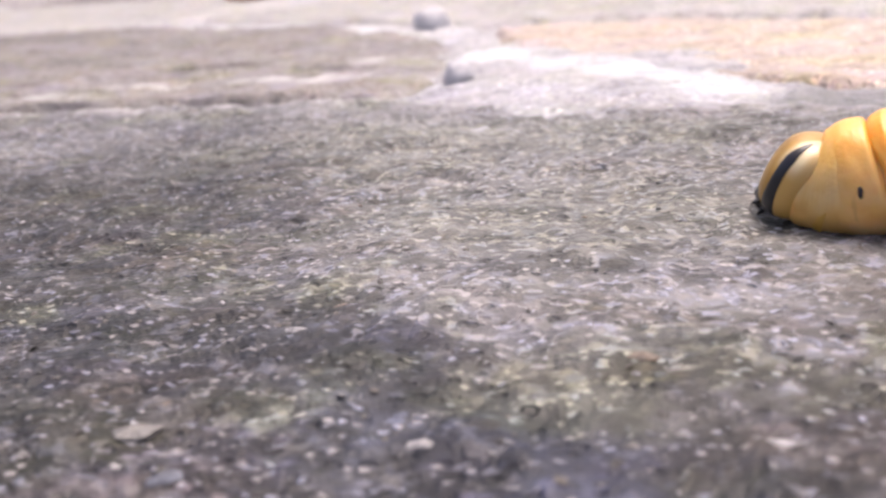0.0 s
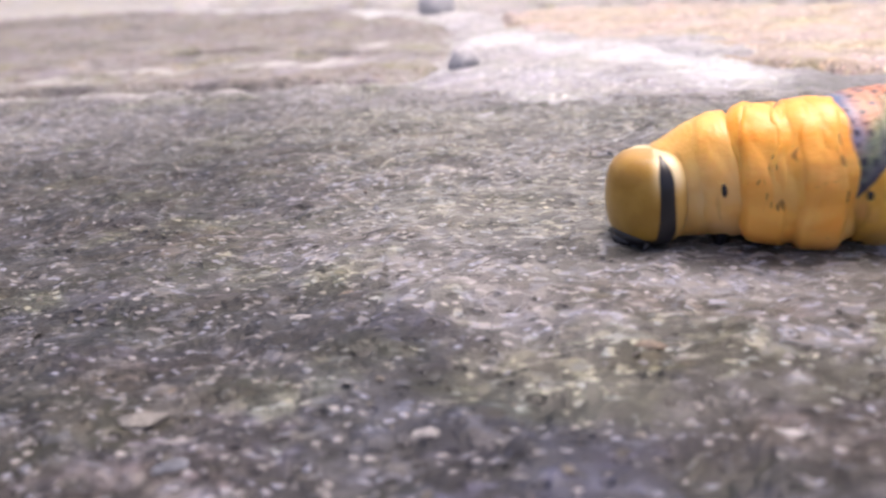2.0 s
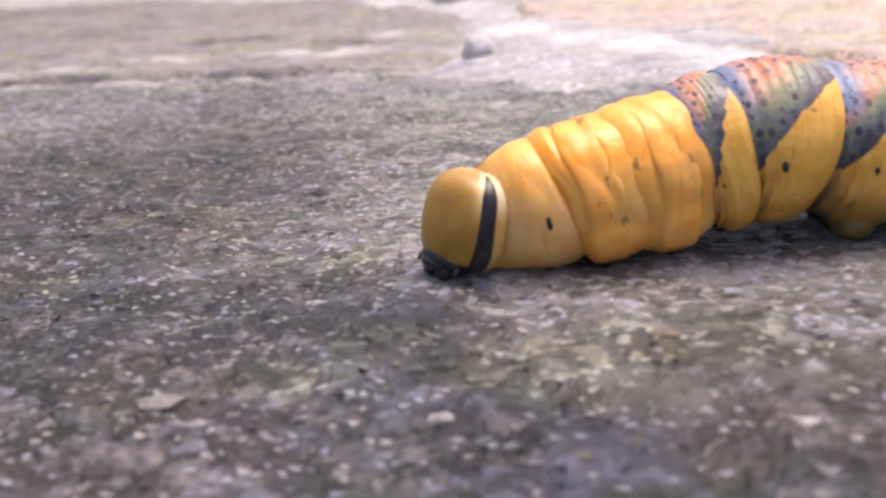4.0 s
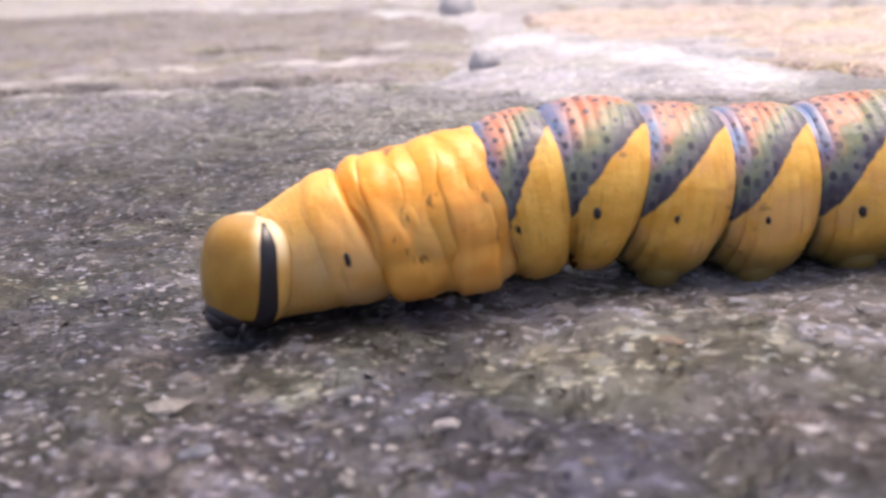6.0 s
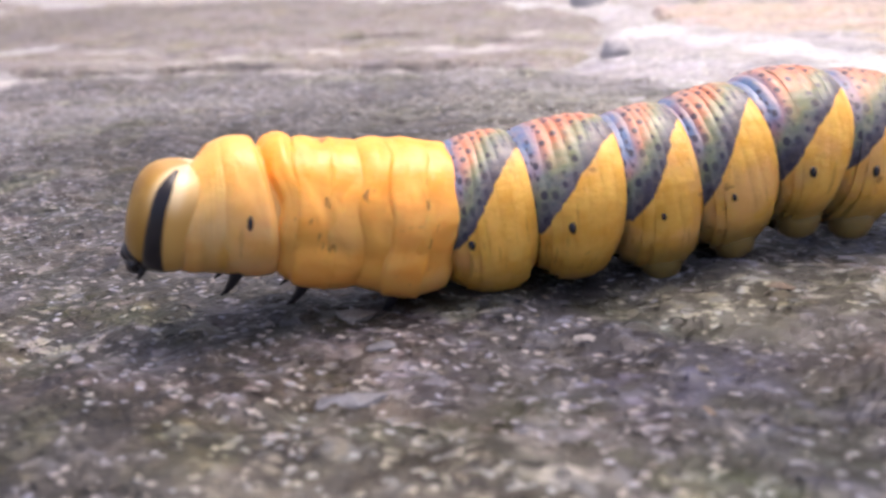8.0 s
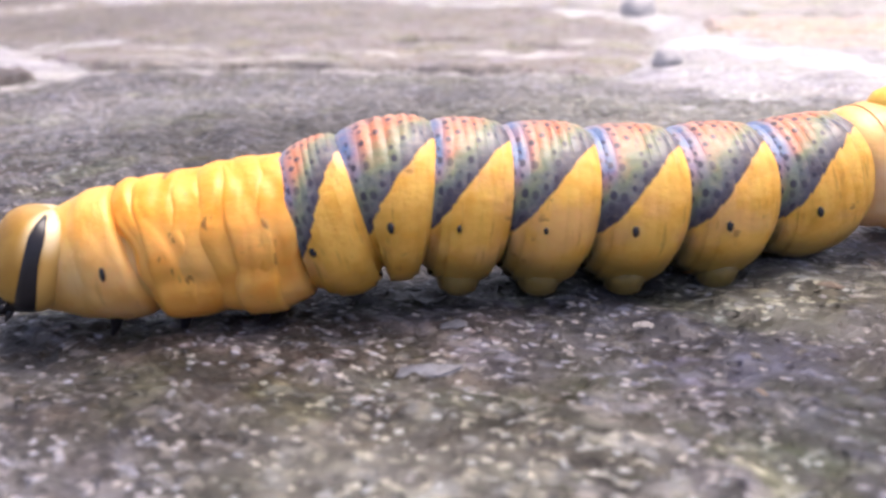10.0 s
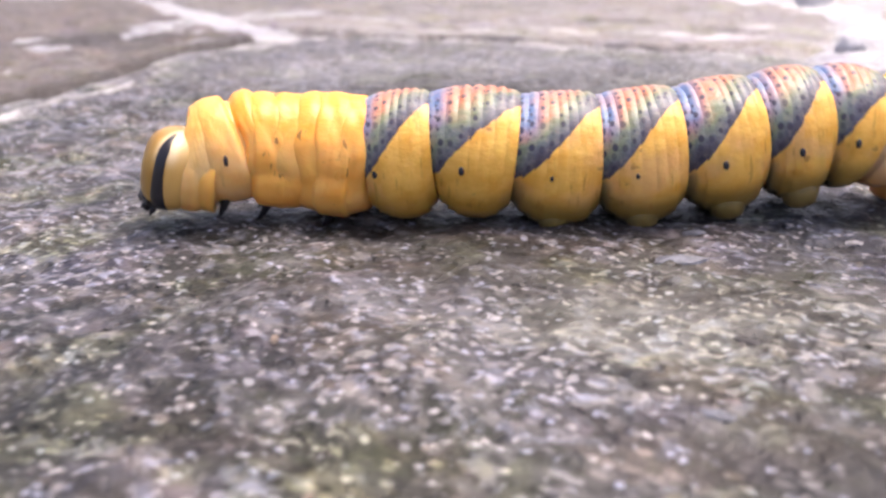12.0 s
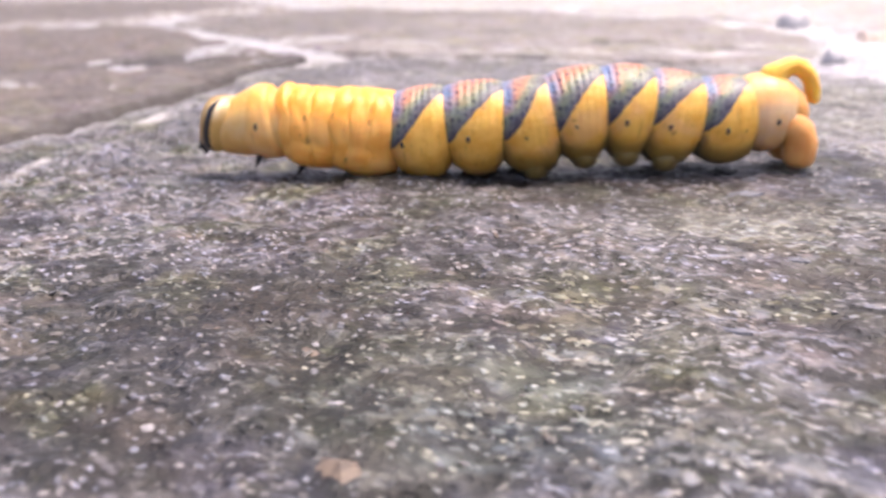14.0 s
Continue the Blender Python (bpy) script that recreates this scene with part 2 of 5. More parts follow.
def grit_material(name):
    m = Nodes(name)
    r = m.island()
    colour = m.ramp(r, [(0.0, (0.03, 0.027, 0.027)), (0.22, (0.07, 0.065, 0.06)), (0.45, (0.11, 0.097, 0.085)), (0.62, (0.15, 0.15, 0.16)), (0.80, (0.18, 0.175, 0.18)), (0.92, (0.12, 0.135, 0.17)), (1.0, (0.38, 0.37, 0.38))])
    at = m.world_place()
    n = m.noise(at, 1500, 4, 0.65)
    colour = m.mix(m.step(n, 0.35, 0.6), m.mix(0.55, colour, (0.05, 0.045, 0.04)), colour)
    return m.finish(colour, m.step(n, 0.3, 0.7, 0.25, 0.55), n, 0.0006, 0.7)


GRIT = grit_material("mixed_grit")


def plain_stone(name, colour, speck=0.5):
    m = Nodes(name)
    at = m.world_place()
    n = m.noise(at, 900, 5, 0.65)
    c = m.mix(m.step(n, 0.35, 0.65), tuple(v * speck for v in colour), colour)
    return m.finish(c, m.step(n, 0.3, 0.7, 0.3, 0.6), n, 0.0006, 0.6)


WHITE_GRIT = plain_stone("white_quartz", (0.34, 0.33, 0.34), 0.5)
PALE_GRIT = plain_stone("pale_grey_pebble", (0.22, 0.21, 0.20), 0.55)
BLUE_GRIT = plain_stone("bluish_grit", (0.15, 0.16, 0.195), 0.5)
BUFF_GRIT = plain_stone("buff_grit", (0.19, 0.145, 0.11), 0.5)
GREY_GRIT = plain_stone("grey_grit", (0.12, 0.112, 0.106), 0.5)
DARK_GRIT = plain_stone("dark_grit", (0.04, 0.035, 0.035), 0.5)
ROCK = plain_stone("grey_rock", (0.48, 0.48, 0.51), 0.8)


# ---- skin materials: 'along' runs 0..1 down a segment, 'around' in degrees from the back ----
def abdomen_material():
    m = Nodes("striped_abdomen_skin")
    u, th = m.attr("along"), m.attr("around")
    at = m.skin()
    wob = m.noise(at, 500, 3)
    edge = m.math("SUBTRACT", 106.0, m.math("MULTIPLY", u, 76.0))
    edge = m.math("ADD", edge, m.math("MULTIPLY", m.math("SUBTRACT", wob, 0.5), 8.0))
    d = m.math("SUBTRACT", edge, th)
    blot = m.noise(at, 260, 3, 0.6)
    dd = m.math("ADD", m.math("DIVIDE", d, 100.0), m.math("MULTIPLY", m.math("SUBTRACT", blot, 0.5), 0.50))
    upper = m.ramp(dd, [(0.0, (0.060, 0.052, 0.075)), (0.08, (0.095, 0.095, 0.125)), (0.16, (0.13, 0.15, 0.145)), (0.27, (0.185, 0.215, 0.125)), (0.35, (0.31, 0.235, 0.13)), (0.44, (0.52, 0.195, 0.10)), (0.72, (0.50, 0.21, 0.13)), (1.0, (0.34, 0.235, 0.20))])
    # dull blue in front on the back
    blue = m.math("MULTIPLY", m.step(u, 0.34, 0.14), m.step(th, 74.0, 46.0))
    upper = m.mix(m.math("MULTIPLY", blue, m.step(blot, 0.35, 0.6, 0.6, 1.0)), upper, (0.10, 0.175, 0.34))
    mott = m.noise(at, 1300, 4, 0.6)
    upper = m.mix(m.step(mott, 0.46, 0.75, 0.0, 0.22), upper, (0.52, 0.44, 0.36))
    pale_ = m.noise(at, 420, 3, 0.6, (7, 2, 5))
    upper = m.mix(m.step(pale_, 0.54, 0.72, 0.0, 0.22), upper, (0.42, 0.41, 0.37))
    # staggered rows of dark round dots
    row = m.math("FLOOR", m.math("MULTIPLY", u, 8.0))
    v = m.cells(m.join(m.math("MULTIPLY", u, 8.0), m.math("ADD", m.math("DIVIDE", th, 10.5), m.math("MULTIPLY", row, 0.618))), 1.0, "F1", 0.36)
    dots = m.math("MULTIPLY", m.step(v["Distance"], 0.37, 0.25), m.step(d, 1.0, 7.0))
    dots = m.math("MULTIPLY", dots, m.step(v["Color"], 0.22, 0.34))
    upper = m.mix(m.math("MULTIPLY", dots, 0.9), upper, (0.030, 0.028, 0.055))
    # highlights on the fold crests of the very back, put into the colour
    lines = m.step(m.math("COSINE", m.math("MULTIPLY", m.math("SUBTRACT", u, 0.0625), 50.265)), 0.5, 0.95)
    upper = m.mix(m.math("MULTIPLY", m.math("MULTIPLY", lines, m.step(th, 46.0, 14.0)), 0.18), upper, (0.52, 0.40, 0.30))
    low = m.noise(at, 420, 4, 0.6)
    yellow = m.mix(m.step(low, 0.35, 0.65), (0.80, 0.40, 0.055), (0.90, 0.51, 0.105))
    yellow = m.mix(m.step(m.noise(at, 170, 3, 0.5, (1, 6, 3)), 0.48, 0.66, 0.0, 0.5), yellow, (0.80, 0.44, 0.20))
    # olive underside, partly shade put in its colour, darker from the third segment back
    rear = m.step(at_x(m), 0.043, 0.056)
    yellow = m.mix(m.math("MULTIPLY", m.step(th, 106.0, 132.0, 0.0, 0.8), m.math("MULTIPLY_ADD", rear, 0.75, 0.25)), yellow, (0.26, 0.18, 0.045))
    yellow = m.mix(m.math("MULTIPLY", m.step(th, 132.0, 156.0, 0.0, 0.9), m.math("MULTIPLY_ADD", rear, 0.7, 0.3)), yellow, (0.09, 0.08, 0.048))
    # wedge of olive along the front crease, low on the flank
    front = m.math("MULTIPLY", m.step(u, 0.20, 0.04), m.math("MULTIPLY", m.step(th, 96.0, 112.0), rear))
    yellow = m.mix(m.math("MULTIPLY", front, 0.7), yellow, (0.16, 0.15, 0.10))
    spots = m.step(m.noise(at, 560, 2, 0.5, (3, 1, 2)), 0.69, 0.76)
    yellow = m.mix(m.math("MULTIPLY", spots, 0.55), yellow, (0.20, 0.08, 0.02))
    thin = m.step(m.noise(m.turned(at, 0, (9.0, 1.0, 1.0)), 240, 3, 0.5, (4, 4, 1)), 0.60, 0.70)
    yellow = m.mix(m.math("MULTIPLY", thin, 0.5), yellow, (0.42, 0.20, 0.03))
    colour = m.mix(m.step(d, -1.2, 1.2), yellow, upper)
    pleat = m.noise(m.turned(at, 0, (4.0, 0.5, 0.5)), 190, 1, 0.4, (2, 8, 5))
    return m.finish(colour, m.step(low, 0.3, 0.7, 0.30, 0.46), m.math("ADD", m.math("ADD", mott, low), m.math("MULTIPLY", pleat, 1.4)), 0.0003, 0.4, 0.48, subsurface=0.3)


def at_x(m):
    """Distance down the resting body, in metres."""
    return m.attr("skin_x")


def flesh_material(name, a, b, belly, speckle=0.35, rings=True, scars=0.2):
    m = Nodes(name)
    th = m.attr("around")
    at = m.skin() if rings else m.coords("Object")
    n = m.noise(at, 330, 4, 0.6)
    fine = m.noise(at, 1400, 3, 0.6)
    colour = m.mix(m.step(n, 0.35, 0.65), a, b)
    if rings:  # paler, pinkish flank
        blush = m.noise(at, 150, 3, 0.5, (9, 4, 2))
        colour = m.mix(m.math("MULTIPLY", m.step(th, 40.0, 95.0), m.step(blush, 0.38, 0.62, 0.25, 0.8)), colour, (min(b[0] * 0.96, 1), b[1] * 1.16, b[2] * 2.2))
    colour = m.mix(m.step(th, 118.0, 165.0, 0.0, 0.8), colour, belly)
    spots = m.step(m.noise(at, 480, 2, 0.5, (3, 1, 2)), 0.70, 0.77)
    colour = m.mix(m.math("MULTIPLY", spots, speckle), colour, (0.18, 0.07, 0.02))
    if rings:  # thin brown scars that run round the body
        scar = m.step(m.noise(m.turned(at, 0, (5.0, 1.0, 1.0)), 210, 3, 0.5, (2, 7, 4)), 0.645, 0.70)
        colour = m.mix(m.math("MULTIPLY", scar, scars), colour, (0.20, 0.085, 0.02))
    return m.finish(colour, m.step(fine, 0.3, 0.7, 0.28, 0.44), m.math("ADD", n, m.math("MULTIPLY", fine, 0.4)), 0.0004, 0.4, 0.45, subsurface=0.3)


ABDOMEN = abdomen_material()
THORAX = flesh_material("orange_yellow_skin", (0.93, 0.35, 0.03), (0.96, 0.45, 0.075), (0.86, 0.38, 0.12), scars=0.8)
NECK = flesh_material("dull_yellow_skin", (0.80, 0.40, 0.08), (0.87, 0.48, 0.12), (0.80, 0.34, 0.09))
TAIL = flesh_material("peach_skin", (0.78, 0.40, 0.12), (0.83, 0.49, 0.18), (0.55, 0.24, 0.07))
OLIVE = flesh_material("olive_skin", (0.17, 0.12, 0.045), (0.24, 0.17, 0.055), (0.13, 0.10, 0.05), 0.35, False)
CLASPER = flesh_material("ruddy_peach_skin", (0.74, 0.33, 0.09), (0.78, 0.40, 0.13), (0.55, 0.24, 0.07), 0.2, False)
HORN = flesh_material("yellow_horn_skin", (0.82, 0.50, 0.06), (0.86, 0.58, 0.12), (0.80, 0.46, 0.06), 0.1, False)


def head_material():
    m = Nodes("glossy_ochre_head")
    at = m.coords("Object")
    n = m.noise(at, 300, 3)
    fine = m.noise(at, 2600, 3, 0.6)
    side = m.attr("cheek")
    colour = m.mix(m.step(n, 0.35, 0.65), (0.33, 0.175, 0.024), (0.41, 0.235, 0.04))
    # pale cheek behind the bands; ahead of them a highlight put into the colour
    pale_ = m.mix(m.attr("cream_shine"), (0.58, 0.35, 0.10), (0.76, 0.63, 0.39))
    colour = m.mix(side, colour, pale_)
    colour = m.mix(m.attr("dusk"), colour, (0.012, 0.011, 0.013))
    return m.finish(colour, 0.33, fine, 0.00015, 0.3, 0.5, subsurface=0.06)


HEAD = head_material()


def black_material():
    m = Nodes("glossy_black_chitin")
    n = m.noise(m.coords("Object"), 900, 3)
    return m.finish(m.mix(n, (0.006, 0.006, 0.008), (0.022, 0.020, 0.026)), 0.28, n, 0.0002, 0.3)


BLACK = black_material()


# ---- building helpers ----
def part(name, bm, material, parent=None, label="", smooth=True):
    mesh = bpy.data.meshes.new(name)
    bm.to_mesh(mesh)
    bm.free()
    return hang(name, mesh, material, parent, label, smooth)


def hang(name, mesh, material, parent=None, label="", smooth=True):
    if not mesh.materials:
        mesh.materials.append(material)
    if smooth:
        mesh.polygons.foreach_set("use_smooth", [True] * len(mesh.polygons))
    ob = new(name, mesh)
    if parent:
        ob.parent = parent
    if label:
        ob["label"] = label
    return ob


def lattice_noise(x, y, scale, seed):
    """Smooth value noise over the plane, about -1 to 1."""
    x, y = x * scale, y * scale
    i, j = np.floor(x).astype(np.int64), np.floor(y).astype(np.int64)
    fx, fy = x - i, y - j
    fx, fy = fx * fx * fx * (fx * (fx * 6 - 15) + 10), fy * fy * fy * (fy * (fy * 6 - 15) + 10)

    def corner(a, b):
        h = (a * 374761393 + b * 668265263 + seed * 974711) & 0x7FFFFFFF
        h = ((h ^ (h >> 13)) * 1274126177) & 0x7FFFFFFF
        return ((h ^ (h >> 16)) & 0xFFFF) / 32767.5 - 1

    low = corner(i, j) * (1 - fx) + corner(i + 1, j) * fx
    high = corner(i, j + 1) * (1 - fx) + corner(i + 1, j + 1) * fx
    return low * (1 - fy) + high * fy


def relief(x, y, seed=0, strength=1.0):
    """Height of a rough split-stone face at a place, in metres."""
    h = 0.0009 * lattice_noise(x, y, 28, seed + 1) + 0.0007 * lattice_noise(x, y, 75, seed + 2)
    h = h + 0.00052 * lattice_noise(x, y, 170, seed + 3) + 0.00042 * np.abs(lattice_noise(x + 0.3, y, 420, seed + 4)) + 0.00018 * lattice_noise(x, y, 900, seed + 5)
    return h * strength - 0.0006


def inside_distance(x, y, corners):
    """Distance to a polygon's outline, positive inside."""
    c = np.array(corners, float)
    best = np.full(x.shape, 1e9)
    odd = np.zeros(x.shape, bool)
    for (ax, ay), (bx, by) in zip(c, np.roll(c, -1, 0)):
        dx, dy = bx - ax, by - ay
        f = np.clip(((x - ax) * dx + (y - ay) * dy) / (dx * dx + dy * dy), 0, 1)
        best = np.minimum(best, np.hypot(x - ax - f * dx, y - ay - f * dy))
        with np.errstate(divide="ignore", invalid="ignore"):
            odd ^= ((ay > y) != (by > y)) & (x < dx * (y - ay) / dy + ax)
    return np.where(odd, best, -best)


def grid_mesh(name, xs, ys, height, keep, extras):
    """A sheet over a rectilinear grid; faces whose corners all fail keep are left out."""
    nx, ny = len(xs), len(ys)
    gx, gy = np.meshgrid(xs, ys)
    idx = np.arange(nx * ny).reshape(ny, nx)
    quads = np.stack([idx[:-1, :-1], idx[:-1, 1:], idx[1:, 1:], idx[1:, :-1]], -1).reshape(-1, 4)
    quads = quads[keep.ravel()[quads].any(1)]
    used = np.unique(quads)
    back = np.full(nx * ny, -1)
    back[used] = np.arange(len(used))
    co = np.stack([gx.ravel(), gy.ravel(), height.ravel()], -1)[used]
    quads = back[quads]
    mesh = bpy.data.meshes.new(name)
    mesh.vertices.add(len(co))
    mesh.vertices.foreach_set("co", co.ravel())
    mesh.loops.add(quads.size)
    mesh.loops.foreach_set("vertex_index", quads.ravel())
    mesh.polygons.add(len(quads))
    mesh.polygons.foreach_set("loop_start", np.arange(len(quads)) * 4)
    mesh.update(calc_edges=True)
    for key, values in extras.items():
        mesh.attributes.new(key, "FLOAT", "POINT").data.foreach_set("value", np.asarray(values, np.float32).ravel()[used])
    return mesh


def spaced(stops):
    """Grid lines: stops of (from, step), the last one gives the end."""
    out = []
    for (a, step), (b, _) in zip(stops, stops[1:]):
        n = max(1, round((b - a) / step))
        out += list(np.linspace(a, b, n, endpoint=False))
    return np.array(out + [stops[-1][0]])


BED = -0.0028


def paving_stone(corners, material, xs, ys, seed, top=0.0, strength=1.0, rim_width=0.006, label="", stain_shades=(), rims=1.0, pales=(), veins=(), pale_sheen=(), dulls=(), grooves=(), mosses=(), slates=()):
    gx, gy = np.meshgrid(xs, ys)
    wob = 0.0022 * lattice_noise(gx, gy, 60, seed + 11) + 0.0012 * lattice_noise(gx, gy, 190, seed + 12)
    d = inside_distance(gx, gy, corners) + wob
    f = np.clip(d / rim_width, 0, 1)
    f = 1 - (1 - f) ** 2.2
    h = relief(gx, gy, seed, strength) + top
    h = np.where(d > 0, BED - 0.004 + (h - BED + 0.004) * f, BED - 0.004)
    rim = rims * np.exp(-np.clip(d, 0, None) / (rim_width * 1.3))
    for sx, sy, ra, rb, turn in pales:
        c, s = math.cos(radians(turn)), math.sin(radians(turn))
        e = np.hypot(((gx - sx) * c + (gy - sy) * s) / ra, (-(gx - sx) * s + (gy - sy) * c) / rb)
        rim = np.maximum(rim, np.clip(1.4 - e, 0, 1))
    for line, wide in veins:
        near = np.full(gx.shape, 1e9)
        for (ax, ay), (bx, by) in zip(line, line[1:]):
            f_ = np.clip(((gx - ax) * (bx - ax) + (gy - ay) * (by - ay)) / ((bx - ax) ** 2 + (by - ay) ** 2), 0, 1)
            near = np.minimum(near, np.hypot(gx - ax - f_ * (bx - ax), gy - ay - f_ * (by - ay)))
        w = np.clip(1.5 - (near + wob) / wide, 0, 1) * np.clip(0.85 + 0.4 * lattice_noise(gx, gy, 70, seed + 30), 0.4, 1)
        rim = np.maximum(rim, 1.1 * w)
        h = h + 0.0007 * w
    stain_shade = np.zeros(gx.shape)
    for sx, sy, ra, rb, turn, deep in stain_shades:
        c, s = math.cos(radians(turn)), math.sin(radians(turn))
        e = np.hypot(((gx - sx) * c + (gy - sy) * s) / ra, (-(gx - sx) * s + (gy - sy) * c) / rb) + 0.35 * lattice_noise(gx, gy, 1.2 / rb, seed + 20)
        w = np.clip(1.3 - e, 0, 1)
        stain_shade = np.maximum(stain_shade, w)
        h = h - deep * w
    for line, wide in grooves:
        near = np.full(gx.shape, 1e9)
        for (ax, ay), (bx, by) in zip(line, line[1:]):
            f_ = np.clip(((gx - ax) * (bx - ax) + (gy - ay) * (by - ay)) / ((bx - ax) ** 2 + (by - ay) ** 2), 0, 1)
            near = np.minimum(near, np.hypot(gx - ax - f_ * (bx - ax), gy - ay - f_ * (by - ay)))
        stain_shade = np.maximum(stain_shade, np.clip(1.6 - (near + wob) / wide, 0, 1))
    dull = np.zeros(gx.shape)
    for sx, sy, ra, rb, turn, much in dulls:
        c, s = math.cos(radians(turn)), math.sin(radians(turn))
        e = np.hypot(((gx - sx) * c + (gy - sy) * s) / ra, (-(gx - sx) * s + (gy - sy) * c) / rb) + 0.45 * lattice_noise(gx, gy, 0.9 / rb, seed + 50) + 0.25 * lattice_noise(gx, gy, 2.7 / rb, seed + 51)
        dull = np.maximum(dull, much * np.clip(1.5 - e, 0, 1))
    pale_patch = np.zeros(gx.shape)
    for sx, sy, ra, rb, turn in pale_sheen:
        c, s = math.cos(radians(turn)), math.sin(radians(turn))
        e = np.hypot(((gx - sx) * c + (gy - sy) * s) / ra, (-(gx - sx) * s + (gy - sy) * c) / rb) + 0.4 * lattice_noise(gx, gy, 1.1 / rb, seed + 40)
        pale_patch = np.maximum(pale_patch, np.clip(1.4 - e, 0, 1))
    casts = {}
    for key, spots in (("moss", mosses), ("slate", slates)):
        casts[key] = np.zeros(gx.shape)
        for sx, sy, ra, rb, turn, much in spots:
            c, s = math.cos(radians(turn)), math.sin(radians(turn))
            e = np.hypot(((gx - sx) * c + (gy - sy) * s) / ra, (-(gx - sx) * s + (gy - sy) * c) / rb) + 0.5 * lattice_noise(gx, gy, 1.0 / rb, seed + 60) + 0.25 * lattice_noise(gx, gy, 3.0 / rb, seed + 61)
            casts[key] = np.maximum(casts[key], much * np.clip(1.5 - e, 0, 1))
    mesh = grid_mesh("paving_stone", xs, ys, h, d > -0.003, {"rim": rim, "stain_shade": stain_shade, "pale_sheen": pale_patch, "dull": dull} | casts)
    return hang("paving_stone", mesh, material, pavement, label)


# ---- the setting: ground sheet, mortar bed, stones of the paving ----
far_x = spaced([(-40, 4), (-2.6, 0.1), (2.6, 4), (40, 4)])
far_y = spaced([(-40, 4), (-2.0, 0.1), (3.4, 4), (40, 4)])
gx, gy = np.meshgrid(far_x, far_y)
ground_mesh = grid_mesh("ground", far_x, far_y, np.full(gx.shape, -0.02) + 0.002 * lattice_noise(gx, gy, 9, 3), np.ones(gx.shape, bool), {})
ground = tagged(hang("ground", ground_mesh, EARTH), "grey-brown ground under and around the paving", "ground", kind="structure")

bed_x = spaced([(-1.66, 0.02), (-0.30, 0.0025), (0.16, 0.02), (0.72, 0.02)])
bed_y = spaced([(-0.46, 0.02), (-0.02, 0.0025), (0.46, 0.012), (1.84, 0.02)])
gx, gy = np.meshgrid(bed_x, bed_y)
bed_h = BED + 0.0012 * lattice_noise(gx, gy, 45, 31) + 0.0007 * lattice_noise(gx, gy, 170, 32) + 0.0004 * lattice_noise(gx, gy, 420, 33)
# the wide pale joint stands nearly flush
bed_h += 0.0042 * np.exp(-((np.hypot(gx - 0.02, gy - 0.215) / 0.045) ** 4)) + 0.003 * np.exp(-((np.hypot(gx + 0.29, gy - 0.255) / 0.06) ** 2)) + 0.0036 * np.exp(-((np.hypot(gx + 0.004, gy - 0.282) / 0.030) ** 4))
# open, dirt-filled cracks where the mortar has gone
crack = np.zeros(gx.shape)
for line, wide, much in (
    ([(-0.21, 0.213), (-0.155, 0.218), (-0.107, 0.215), (-0.073, 0.211), (-0.035, 0.200)], 0.0018, 0.5),
    ([(-0.18, -0.10), (-0.1865, 0.0), (-0.189, 0.034), (-0.193, 0.06), (-0.2045, 0.106), (-0.2165, 0.152), (-0.2165, 0.20)], 0.006, 1.0),
):
    for (ax, ay), (bx, by) in zip(line, line[1:]):
        f = np.clip(((gx - ax) * (bx - ax) + (gy - ay) * (by - ay)) / ((bx - ax) ** 2 + (by - ay) ** 2), 0, 1)
        crack = np.maximum(crack, much * np.clip(1.5 - np.hypot(gx - ax - f * (bx - ax), gy - ay - f * (by - ay)) / wide, 0, 1))
bed_h -= 0.004 * crack
# lime bloom and painted glare along two joints, grime where the first runs out
white = np.zeros(gx.shape)
for (ax, ay), (bx, by), wide in (((-0.012, 0.268), (0.05, 0.180), 0.010), ((-0.035, 0.392), (-0.155, 0.488), 0.014), ((-0.155, 0.488), (-0.27, 0.552), 0.014), ((-0.27, 0.552), (-0.48, 0.612), 0.016)):
    f = np.clip(((gx - ax) * (bx - ax) + (gy - ay) * (by - ay)) / ((bx - ax) ** 2 + (by - ay) ** 2), 0, 1)
    white = np.maximum(white, np.clip(1.4 - np.hypot(gx - ax - f * (bx - ax), gy - ay - f * (by - ay)) / wide + 0.5 * lattice_noise(gx, gy, 110, 71), 0, 1))
grime = np.clip(1.5 - np.hypot((gx - 0.078) / 0.024, (gy - 0.168) / 0.014) + 0.4 * lattice_noise(gx, gy, 120, 72), 0, 1)
pavement = tagged(hang("pavement", grid_mesh("pavement", bed_x, bed_y, bed_h, np.ones(gx.shape, bool), {"stain_shade": crack, "pale_sheen": white, "dull": grime}), MORTAR), "crazy paving of rough grey and tan stones in pale mortar", "pavement", kind="structure")

